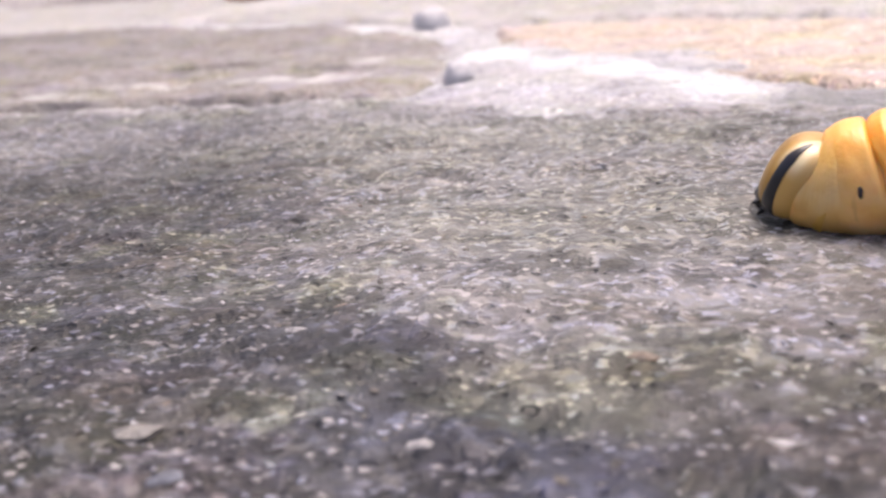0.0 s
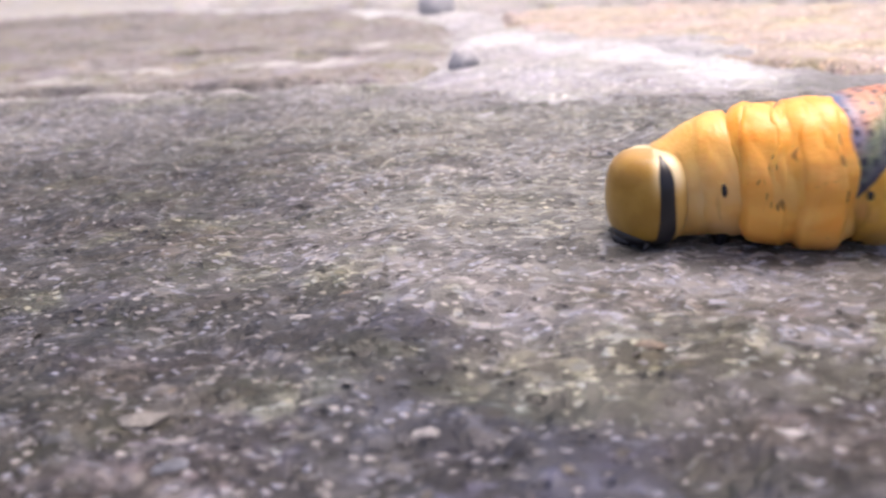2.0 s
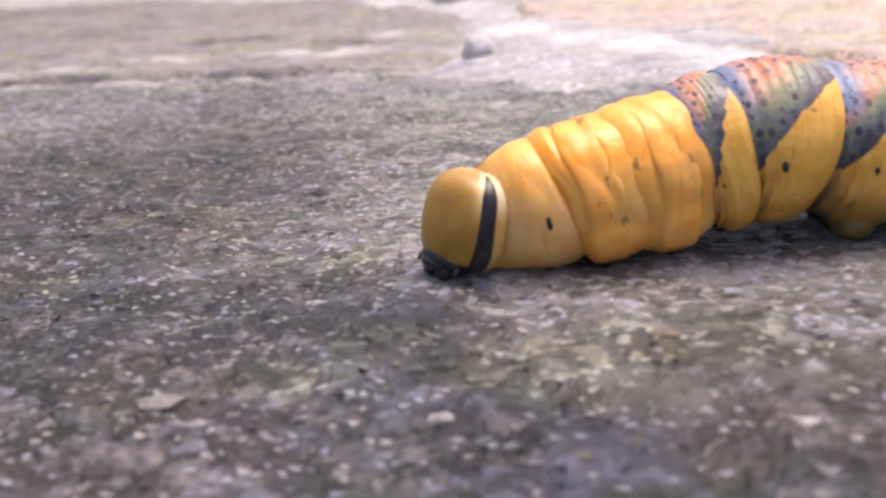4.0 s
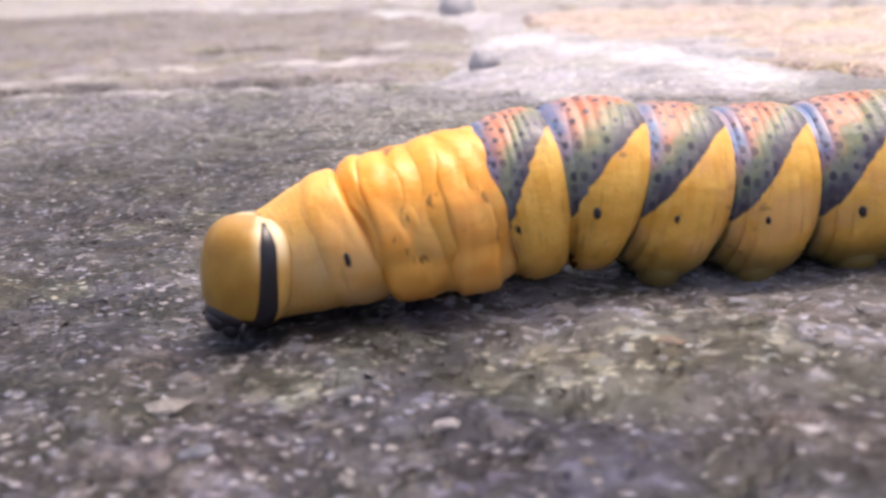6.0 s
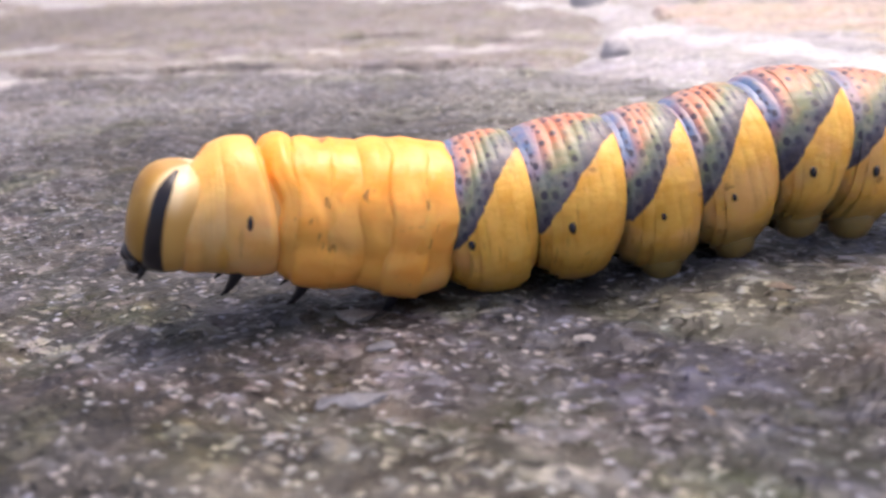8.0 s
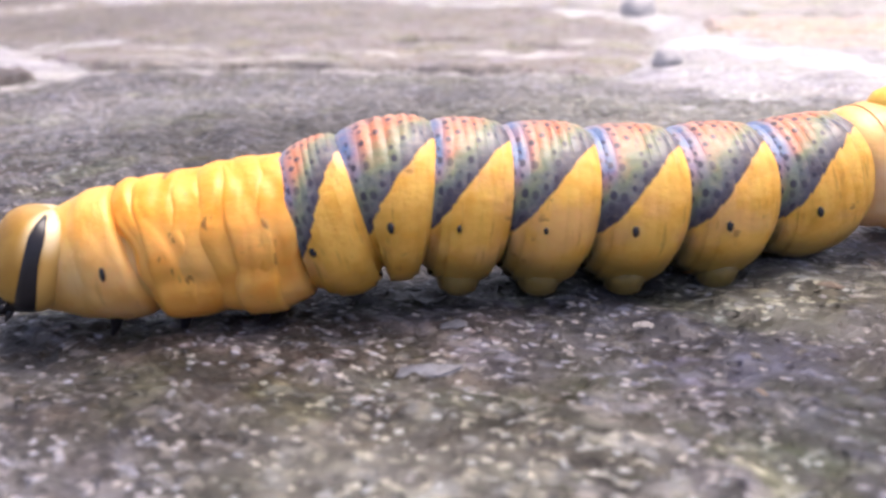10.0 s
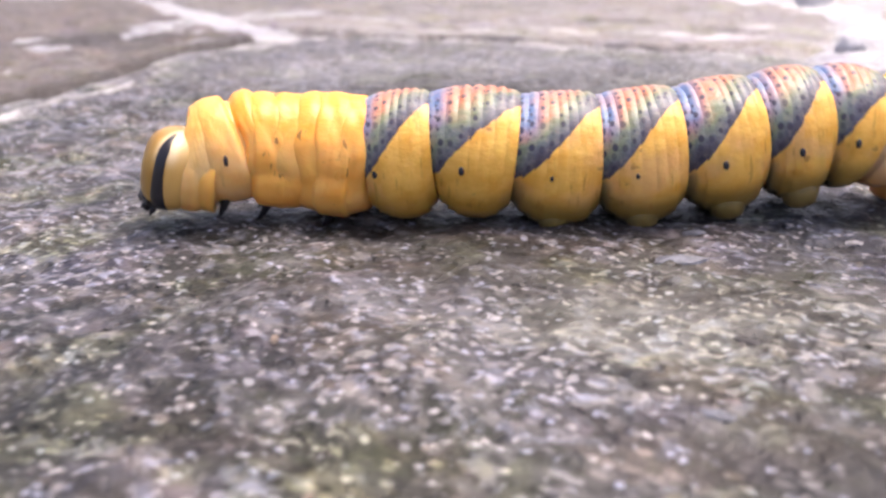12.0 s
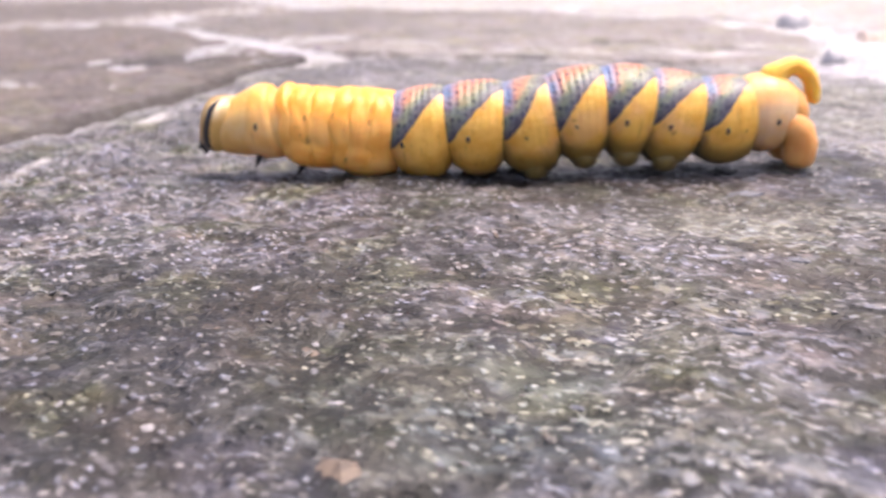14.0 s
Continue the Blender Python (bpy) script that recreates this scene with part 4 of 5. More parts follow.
# seconds; how far along the way the first thoracic and the eight abdominal breathing pores are, and their heights, in mm; drift aside and its slope
CRAWL = [
    (0, (-49.4, -66.8, -77.1, -89.7, -99.5, -106.3, -118.3, -124.8, -133.4), (6.3, 7.2, 7.2, 6.6, 6.6, 7.2, 7.2, 7.2, 7.2), 2, -1.10),
    (0.3, (-46.2, -65.7, -77, -89.6, -98.9, -105.3, -114.9, -121.5, -131.3), (8.2, 7, 7, 6.5, 7.2, 7.2, 7.2, 7.2, 7.2), 2, -1.10),
    (0.5, (-42.3, -63.4, -74.4, -87, -94.2, -100.6, -109.3, -117.9, -130), (9, 6.6, 6.9, 7.2, 7.2, 7.2, 7.2, 7.2, 7.2), 2, -1.10),
    (0.8, (-45.6, -63.7, -72.8, -83.9, -90.3, -96.7, -109.3, -119, -131.6), (8.6, 7.2, 7.2, 7.2, 7.2, 7.2, 7, 7, 7.2), 2, -1.10),
    (1, (-42.4, -61.2, -69.4, -80.1, -87.8, -94.4, -107, -118.3, -130), (7.8, 7.2, 7.2, 7.2, 7.2, 7.1, 6.8, 7.1, 7.2), 2, -1.10),
    (1.3, (-40.3, -57.3, -66.1, -78.7, -87.9, -95.9, -108.5, -118.1, -125.7), (6.7, 7.2, 7.2, 7.2, 6.6, 6.3, 6.6, 7.2, 7.2), 2, -1.10),
    (1.5, (-38.5, -56, -66.3, -78.9, -88.6, -95.5, -107.5, -114, -122.6), (7.1, 7.2, 7.2, 6.6, 6.6, 7.2, 7.2, 7.2, 7.2), 2, -1.10),
    (1.8, (-34, -51.7, -63.1, -75.7, -85, -91.4, -100.9, -107.6, -117.3), (7.5, 7, 7, 6.5, 7.2, 7.2, 7.2, 7.2, 7.2), 2, -1.10),
    (2, (-33.7, -42.6, -53.5, -66.1, -73.4, -79.8, -88.5, -97.1, -109.2), (7.8, 6.6, 6.9, 7.2, 7.2, 7.2, 7.2, 7.2, 7.2), 2.4, -1.10),
    (2.3, (-32.1, -42.2, -50, -61.1, -67.5, -73.9, -86.5, -96.2, -108.8), (9.5, 6, 7.2, 7.2, 7.2, 7.2, 7, 7, 7.2), 3, -1.10),
    (2.5, (-28.8, -41.1, -47.5, -58.1, -65.8, -72.4, -85, -96.3, -107.9), (7.3, 5.8, 7.2, 7.2, 7.2, 7.1, 6.8, 7.1, 7.2), 3.4, -1.10),
    (2.8, (-26.2, -38.9, -45.3, -57.9, -67, -75, -87.6, -97.1, -104.7), (5.9, 7.1, 7.2, 7.2, 6.6, 6.3, 6.6, 7.2, 7.2), 4, -1.10),
    (3, (-22.9, -36.2, -41.3, -53.9, -63.7, -70.5, -82.5, -89.1, -97.6), (6.9, 7.6, 8.8, 6.6, 6.6, 7.2, 7.2, 7.2, 7.2), 4.4, -1.10),
    (3.2, (-18.9, -33.4, -39.6, -52.2, -61.4, -68, -78.3, -85, -94.3), (8.7, 8.2, 8.4, 6.5, 7.5, 8, 8, 8, 8), 4.9, -1.15),
    (3.5, (-14.6, -31.8, -38.6, -50.9, -58.1, -64.5, -73.3, -81.9, -94), (8.7, 7, 7.8, 7.1, 8.4, 8.4, 8.4, 8.4, 8.4), 5, -1.22),
    (3.8, (-11.5, -27.7, -33.3, -43.7, -50.4, -56.9, -69.5, -79.2, -91.8), (8.1, 7.8, 9.5, 8.5, 8.3, 8.2, 7, 7, 8.4), 5.1, -1.29),
    (4, (-11.1, -26.6, -31.8, -41.6, -49.7, -56.4, -69, -80.3, -91.9), (6.8, 8.2, 9.8, 8.3, 7.3, 7.1, 6.8, 7.1, 8.4), 5.2, -1.34),
    (4.3, (-7.4, -21.8, -28.2, -39.8, -49.6, -57.6, -70.2, -79.7, -87.3), (8.9, 9, 8.9, 6.2, 5.5, 6.3, 6.6, 7.3, 8.4), 5.3, -1.41),
    (4.5, (-2.7, -17.8, -26.3, -38.3, -48, -54.9, -66.8, -73.4, -82), (8.6, 7.5, 7.2, 5.4, 5.2, 7.6, 8.4, 8.4, 8.4), 5.4, -1.46),
    (4.8, (1.4, -16.2, -26.3, -38.3, -47.5, -53.9, -63.4, -70.1, -79.8), (11.5, 6.4, 5.9, 5, 6.2, 8.4, 8.4, 8.4, 8.4), 5.5, -1.53),
    (5, (4.3, -15.2, -25.3, -36.2, -44.4, -50.8, -59.6, -68.2, -80.3), (10.2, 5.3, 5.5, 5.7, 6.8, 8.4, 8.4, 8.4, 8.4), 5.6, -1.58),
    (5.3, (7.4, -11.2, -20, -29.1, -36.8, -43.2, -55.8, -65.5, -78.1), (9.6, 6.2, 7.2, 7.1, 6.7, 8.2, 7, 7, 8.4), 5.7, -1.65),
    (5.5, (7, -10, -18.2, -25.9, -33.3, -40, -52.6, -63.9, -75.5), (7.9, 6.9, 8.7, 8.3, 7.2, 7.1, 6.8, 7.1, 8.4), 5.8, -1.70),
    (5.8, (7.9, -6.6, -14.2, -20.4, -28.3, -37.5, -50.1, -59.6, -67.2), (7.5, 8.3, 9.9, 8.6, 7, 6.9, 6.6, 7.3, 8.4), 6.1, -1.93),
    (6, (9.3, -4.9, -12.6, -19.5, -28.3, -37.1, -49.1, -55.6, -64.2), (7.7, 8.2, 9.3, 7.8, 6.6, 6.7, 8.4, 8.4, 8.4), 6.3, -2.09),
    (6.3, (14.6, -0.9, -9.7, -18.3, -27.4, -36, -45.4, -52.1, -61.8), (7.4, 5.9, 7.2, 6.2, 6, 7.4, 8.4, 8.4, 8.4), 6, -1.88),
    (6.5, (15.1, 0.3, -8.6, -17.1, -26.3, -33.9, -42.2, -50.8, -62.9), (8.4, 6, 7.2, 6.8, 7.7, 9.3, 8.4, 8.4, 8.4), 5.8, -1.74),
    (6.8, (20.9, 3.9, -4.5, -13, -19.4, -28.4, -36.2, -45.9, -58.5), (8.3, 6.3, 8, 8, 8, 8.1, 6.6, 7, 8.4), 5.5, -1.30),
    (7, (21.9, 6, -1.4, -9.1, -16.6, -25.6, -37.7, -47.1, -58.8), (8.1, 7.7, 10, 9.6, 8.8, 7.3, 6.8, 7.1, 8.4), 5.4, -1.01),
    (7.3, (25.2, 9.5, 2, -5, -14.4, -24.1, -36.5, -44.3, -51.9), (8.6, 9.2, 10.7, 8.9, 7.2, 6.4, 6.6, 7.3, 8.4), 4.7, -0.91),
    (7.5, (30, 12.6, 4.4, -4, -13.5, -23.1, -33.4, -39.9, -48.5), (8.6, 7.9, 8.8, 7.3, 5.9, 6.7, 8.4, 8.4, 8.4), 4.3, -0.83),
    (7.8, (34.7, 16.7, 6.8, -3.1, -11.4, -20.5, -28.5, -35.2, -44.9), (10.5, 6.5, 7.3, 6.5, 7.3, 8.6, 10.8, 10.3, 9.8), 3.5, -0.77),
    (8, (38.7, 17.5, 7.5, -2, -8.8, -17.3, -24.4, -33, -45.1), (11.9, 6.3, 7.3, 7.3, 8.5, 10.4, 9.5, 8.8, 9.3), 3, -0.72),
    (8.2, (42.8, 19.1, 9.7, 2, -5.3, -12.6, -20.2, -31, -43.4), (11.1, 6, 7.8, 8.4, 8.1, 8.9, 7.8, 7.6, 9.2), 2.7, -0.66),
    (8.5, (43.7, 22.1, 14.2, 7.5, -1, -10.1, -19.4, -30.1, -42), (7.9, 7.8, 9.9, 9.5, 7.7, 7.3, 6.8, 7.1, 9.4), 2.3, -0.57),
    (8.8, (46.9, 27.4, 18.9, 10.3, 0.3, -10.2, -19.4, -28.5, -36.3), (9.7, 8.9, 9.5, 7.7, 6.4, 6.5, 6.7, 7.3, 9.7), 1.9, -0.47),
    (9, (51.3, 31.6, 21.7, 12.4, 2.5, -6.7, -13.9, -21.4, -30.4), (9.1, 7.6, 8.2, 7, 6.5, 7.8, 9, 9.7, 10.5), 1.7, -0.41),
    (9.3, (54.9, 33.8, 22.7, 13.3, 4.1, -3.4, -9.8, -17.1, -27.3), (11.7, 6.9, 7.4, 6.9, 7.9, 9.9, 10.9, 10.3, 10.5), 1.3, -0.32),
    (9.5, (57.6, 35.1, 24.6, 16, 8, 1.1, -5.3, -14.4, -27.1), (10.2, 6, 7.3, 7.8, 8.8, 10.4, 9.9, 8.9, 10.1), 1, -0.25),
    (9.8, (60.1, 39.6, 31, 24.1, 16.8, 9.2, -0.3, -10.6, -23.8), (9.3, 7.3, 9.5, 9.4, 9.1, 8.5, 7.1, 7.1, 10.2), 0.6, -0.16),
    (10, (60.1, 41.1, 33.3, 26.8, 18.2, 9.1, -1, -11, -23.4), (7.7, 7.9, 10.2, 9.4, 8.4, 7.4, 6.9, 7.2, 10.3), 0.4, -0.09),
    (10.3, (63.3, 46.4, 38.1, 29.6, 19.5, 9.1, -1.1, -9.4, -17.4), (9.2, 9.9, 10.8, 8.8, 7.6, 7.7, 8.1, 8.7, 11), 0, 0.00),
    (10.5, (67.6, 49.8, 39.9, 30.2, 19.8, 9.8, 1.3, -6.1, -13.7), (8.5, 8.6, 9.3, 7.7, 7.5, 8.2, 9.4, 10, 11.8), 0, 0.00),
    (10.8, (71.5, 52.6, 41.5, 31.1, 21.3, 13, 5.5, -1.5, -9.4), (11.1, 6.9, 7.7, 7.3, 7.1, 10.2, 11.4, 11.2, 12.7), 0, 0.00),
    (11, (73.9, 54, 43.3, 33.5, 24.6, 16.7, 9.4, 0.9, -9.1), (10.1, 6.3, 7.5, 7.6, 9.1, 10.5, 10.5, 9.5, 9.3), 0, 0.00),
    (11.3, (76.3, 56.8, 47.4, 39, 29.7, 22.5, 11.8, 2.1, -8.4), (9, 7.1, 9.5, 9.5, 8.5, 8.4, 7.4, 7.7, 9.2), 0, 0.00),
    (11.5, (77.8, 59, 50.2, 42.1, 33.5, 23.4, 12.1, 2.4, -7.1), (8.6, 8.1, 10.6, 9.8, 8.6, 7.6, 7.1, 7.5, 9.2), 0, 0.00),
    (11.8, (82.2, 64, 54.9, 45.1, 33.8, 23.9, 13.1, 5, -2.6), (9.9, 9.3, 10.4, 8.6, 7.3, 7.5, 7.8, 8.6, 9.3), 0, 0.00),
    (12, (87.1, 67.7, 56.6, 45.4, 35.2, 24.6, 15.4, 8.5, 2.1), (10.7, 7.3, 8, 6.7, 6.9, 8.1, 9.5, 10.4, 10), 0, 0.00),
    (12.3, (92.6, 69, 57.3, 45.9, 36.1, 27.7, 20.1, 13.3, 5.6), (11.8, 6.1, 6.9, 6.7, 8.6, 10.5, 12.1, 11.8, 14), 0, 0.00),
    (12.5, (95.4, 70.2, 59, 48.6, 40, 32.6, 24.7, 15.7, 7.2), (11, 5.8, 7.3, 8, 9.1, 11.1, 11.1, 9.6, 12.7), 0, 0.00),
    (12.8, (97.9, 72.8, 63.4, 54.9, 47.4, 38.4, 27.4, 17.1, 8.6), (8.8, 6.6, 9.1, 9.6, 9.5, 8.8, 7.6, 7.8, 11.6), 0, 0.00),
    (13, (98.8, 75.8, 67.3, 59.4, 49.3, 39.6, 27.7, 17.6, 9.3), (7.7, 8, 10, 9.3, 8.3, 7.8, 7.3, 7.3, 10.9), 0, 0.00),
    (13.3, (102.6, 81.6, 72.5, 62.1, 51.3, 39.8, 29.1, 21.1, 9.9), (9.6, 9.7, 9.8, 7.6, 7.3, 7.1, 7.7, 8.2, 11.8), 0, 0.00),
    (13.5, (107.6, 84.6, 73.8, 62.8, 51.7, 41.3, 32.4, 25.1, 17.5), (9.4, 8.3, 8.4, 6.8, 7, 8, 9.6, 10.1, 12.1), 0, 0.00),
    (13.8, (110.1, 86.3, 74.7, 63.4, 54.4, 45.5, 37.6, 30.3, 21.4), (11.1, 7.1, 7.5, 7.1, 7.9, 10.7, 11.7, 10.8, 12.3), 0, 0.00),
    (14, (112.9, 87.8, 76.5, 66.4, 58, 49.2, 42, 31.9, 22.7), (10.6, 6.7, 7.8, 7.7, 9.7, 10.2, 9.1, 7.9, 10.5), 0, 0.00),
]
# seconds; head ahead of its neck pore, height, swing to the viewer's side, in mm; turn to that side and pitch down, in degrees
HEAD_ROWS = [
    (0, 4.4, 5.3, -8.2, -53.2, -23),
    (0.3, 4.4, 5.3, -9.2, -41.6, -11.3),
    (0.5, 4.2, 5.3, -5.6, -32.9, -4.9),
    (0.8, 7, 6.6, -11.8, -15.2, -14.2),
    (1, 7, 6.4, -8.7, -0.2, -13.6),
    (1.3, 7.1, 5.3, -6, 7.7, -10.1),
    (1.5, 7.1, 5.3, -5.1, 8.3, -8.4),
    (1.8, 6.9, 5.3, -4.2, 2.5, -4),
    (2, 7.6, 5.3, -6.1, 2.7, 2.6),
    (2.3, 8, 8.3, -6.2, 11.8, -5.2),
    (2.5, 7.7, 6.4, -5.2, 9.3, -12),
    (2.8, 7.7, 5.3, -4.4, -3.9, -14.4),
    (3, 6.9, 5.3, -3.4, -17.2, -13.2),
    (3.2, 5.6, 5.3, -2.3, -32.3, -9.2),
    (3.5, 6.7, 5.3, -2.7, -19.1, -10.5),
    (3.8, 7.5, 5.3, -3, -0, -11.8),
    (4, 7.9, 5.5, -3.2, 9.6, -12.7),
    (4.3, 8.2, 5.8, -3.5, 13.9, -14),
    (4.5, 8.2, 6.1, -3.7, 8.9, -14.9),
    (4.8, 7.8, 6.7, -4, -7.7, -16.2),
    (5, 7.5, 7.2, -4.2, -21.2, -17.1),
    (5.3, 6.8, 8, -4.6, -35.4, -18.4),
    (5.5, 8.3, 6.3, -4, -18.5, -16.4),
    (5.8, 9.9, 5.5, -2.5, 8.2, -14.8),
    (6, 10.6, 5.4, -1.1, 23.4, -8.2),
    (6.3, 9.8, 5.3, 1.6, 32.8, 0.7),
    (6.5, 10.6, 6.1, 0.7, 44.7, -0.2),
    (6.8, 8.8, 6.9, 3.4, 41.2, -3.1),
    (7, 9.5, 6.4, 2.7, 44.6, -4.6),
    (7.3, 9.7, 6, 3.2, 31.4, -10.8),
    (7.5, 7.5, 5.3, 5.7, 22.7, -6),
    (7.8, 7.8, 8.3, 2.9, 14.3, -10.5),
    (8, 6.3, 11.6, 3.8, 0.3, -16.5),
    (8.2, 4.2, 11.8, 3.8, -12.4, -21.6),
    (8.5, 4.9, 10.6, 3.4, -4.3, -20.9),
    (8.8, 5.5, 9.6, 3.1, 3.3, -20.1),
    (9, 6, 9, 2.9, 7.8, -19.6),
    (9.3, 6.6, 8.3, 2.5, 13.7, -18.8),
    (9.5, 7.1, 8, 2.3, 17, -18.3),
    (9.8, 7.7, 7.7, 2, 21, -17.5),
    (10, 8.1, 7.6, 1.7, 23.1, -17),
    (10.3, 8.8, 7.5, 1.4, 26, -16.2),
    (10.5, 9.2, 8, 2.3, 33.6, -11.9),
    (10.8, 9.9, 8.8, 3.7, 44.9, -5.3),
    (11, 7.6, 8.9, 7.2, 44, -5.1),
    (11.3, 7.2, 8, 9.3, 48.2, -8.5),
    (11.5, 6.4, 7.4, 10.2, 42.8, -9.6),
    (11.8, 6, 6.9, 9, 22.1, -10.7),
    (12, 5.1, 8.1, 7.3, 9.6, -12.6),
    (12.3, 4.8, 10.4, 5, -1.8, -15.2),
    (12.5, 6.3, 10.1, 1.8, -2.7, -19.2),
    (12.8, 7.4, 8.6, -0.5, -10.1, -21.8),
    (13, 8.1, 7.2, -1.7, -11.3, -17.1),
    (13.3, 7.9, 5.9, -3, -26.4, -12.4),
    (13.5, 6.2, 5.3, -1.6, -24.9, -5.2),
    (13.8, 8.7, 8.1, -1.6, -12.7, -5.8),
    (14, 9.1, 9.5, -0.6, -4.7, -11.9),
]

# body coordinate: 0..3 thorax, 3..11 abdomen, 11..12 the end; pores sit at these
PORES = {0: 0.8, 3: 3.22} | {i: i + 0.42 for i in range(4, 11)}
KNOTS = np.array([0.8, 1.5, 2.5] + [PORES[i] for i in range(3, 11)])
RADIUS_AT = np.array([-0.3, -0.12, -0.04, 0.10, 0.4, 1.0, 1.5, 2.5, 3.5, 5.0, 7.0, 8.5, 9.5, 10.45, 10.75, 11.0])
RADIUS = np.array([5.35, 5.75, 6.0, 6.4, 6.8, 7.1, 7.7, 8.3, 8.4, 8.7, 8.7, 8.5, 8.0, 7.2, 6.1, 4.4]) / 1000


def radius(c):
    return np.interp(c, RADIUS_AT, RADIUS)


def body_at(row, c):
    """Centre places of the body at body coordinates c, for one row of CRAWL and of HEAD_ROWS."""
    (t, s, z, aside, slope), (_, ahead, head_z, swing, turn, pitch) = row
    s, z = np.array(s) / 1000, np.array(z) / 1000
    ks = np.r_[s[0], s[0] + (s[1] - s[0]) * np.array([0.29, 0.70]), s[1:]]
    kz = np.r_[z[0] - 0.0005, 0, 0, z[1:] + 0.08 * radius(KNOTS[3:])]
    kz[-1] = 0.6 * kz[-1] + 0.4 * 0.0082
    kz[1], kz[2] = kz[0] * 0.62 + kz[3] * 0.38 - 0.0002, kz[0] * 0.28 + kz[3] * 0.72 - 0.0004
    ka = np.clip(aside + slope * (np.r_[0, 0.35, 0.7, np.arange(1, 9)] - 2.5), -6, 12) / 1000
    ka[:3] -= np.array([0.55, 0.25, 0.08]) * swing / 1000
    back = 0.0018  # the neck meets the head behind its middle
    first, last = ks[0] + ahead / 1000 - back * math.cos(radians(turn)), ks[-1] - 0.0068 * 1.6
    nape = head_z / 1000 + back * math.sin(radians(pitch))
    nape_off = ka[0] + 0.55 * swing / 1000 - swing / 1000 + back * math.sin(radians(turn))
    knots = np.r_[-0.3, KNOTS, KNOTS[-1] + 1.6]
    ks, kz, ka = np.r_[first, ks, last], np.r_[nape, kz, 0.0075], np.r_[nape_off, ka, ka[-1]]
    fine = np.linspace(knots[0], knots[-1], 300)
    soft = np.exp(-0.5 * (np.linspace(-1, 1, 19) / 0.45) ** 2)
    soft /= soft.sum()
    out = []
    for values in (ks, kz, ka):
        v = np.interp(fine, knots, values)
        v = np.convolve(np.r_[2 * v[0] - v[9:0:-1], v, 2 * v[-1] - v[-2:-11:-1]], soft, "valid")
        out.append(np.interp(c, fine, v))
    xy = on_way(out[0], out[2])
    return np.concatenate([xy, np.atleast_1d(out[1])[:, None]], 1)


def body_pose(row, c, lean=1.0, fore=0.22, aft=0.22):
    """The pose of a ring at body coordinate c: its x axis points to the head."""
    a, b, o = body_at(row, np.array([c - fore, c + aft, c]))
    x = Vector(a - b)
    x.z *= lean
    x.normalize()
    y = Vector((0, 0, 1)).cross(x).normalized()
    z = x.cross(y)
    return Matrix.Translation(o) @ Matrix((x, y, z)).transposed().to_4x4()


AROUND = 96


def smooth(v, lo, hi):
    f = min(max((v - lo) / (hi - lo), 0.0), 1.0)
    return f * f * (3 - 2 * f)


def ring_radius(c, u, th):
    """Radius of the skin at body coordinate c, u along its segment, th degrees from the back (0 to 180)."""
    edge = abs(2 * u - 1)
    low = smooth(th, 50, 140)
    if c < 0.0:
        dip = swell = 0.0
    elif c < 1.0:
        dip = (0.0 if u < 0.5 else 0.12) * edge**4 + 0.06 * low * edge**3
        swell = 0.03 * math.exp(-(((th - 120) / 30) ** 2)) * (1 - edge**2)
    elif c < 3.0:
        dip = (0.085 + 0.07 * low) * edge**3
        wave = 106 + 7 * math.sin(u * 5.0 + c)
        swell = (0.055 * math.exp(-(((th - 130) / 18) ** 2)) - 0.035 * math.exp(-(((th - wave) / 7) ** 2))) * (1 - edge**3)
    elif c < 10.0:
        lop = abs((u - 0.60) / (0.60 if u < 0.60 else 0.40))
        dip = (0.075 + 0.03 * (1 - smooth(th, 20, 70)) + 0.26 * low) * (lop**2.2 if u < 0.60 else 0.62 * lop**3.2)
        swell = (0.05 * math.exp(-(((th - 118) / 26) ** 2)) + (0.09 if 5 <= c < 9 else 0.05) * smooth(th, 125, 165)) * (1 - edge**2)
    else:
        dip = (0.11 + 0.10 * low) * edge**3 * (u < 0.5)
        swell = 0.02 * math.exp(-(((th - 118) / 26) ** 2))
    return float(radius(c)) * (1 - dip + swell)


FOLDS = {1: (0.24, 0.50, 0.76), 2: (0.17, 0.46, 0.80)}


def fold_lines(seg, u, th):
    """Soft creases round a thorax segment, strongest on the back, 0 to 1."""
    deep = 0.0
    for k, at in enumerate(FOLDS[seg]):
        at = at + 0.09 * noise.noise(Vector((th / 38.0 + 0.37, k * 3.3 + seg * 7.1, 0.5))) + 0.05 * math.sin(radians(th))
        fade = (0.55 + 0.45 * noise.noise(Vector((th / 30.0, k * 5.7 + seg, 2.5)))) * (1 - 0.8 * smooth(th, 75, 125))
        deep = max(deep, fade * math.exp(-(((u - at) / 0.045) ** 2)))
    return deep


def wrinkle(c, th):
    """Irregular creases that run round the body, 0 to 1."""
    q = Vector((c * 4.6 + 13.7, math.cos(radians(th)) * 0.8 + 5.31, math.sin(radians(th)) * 0.8 + 2.87))
    n = abs(noise.noise(q) + 0.45 * noise.noise(q * 2.3 + Vector((0.4, 7.7, 1.3))))
    return max(0.0, 1 - n / 0.14) ** 1.3


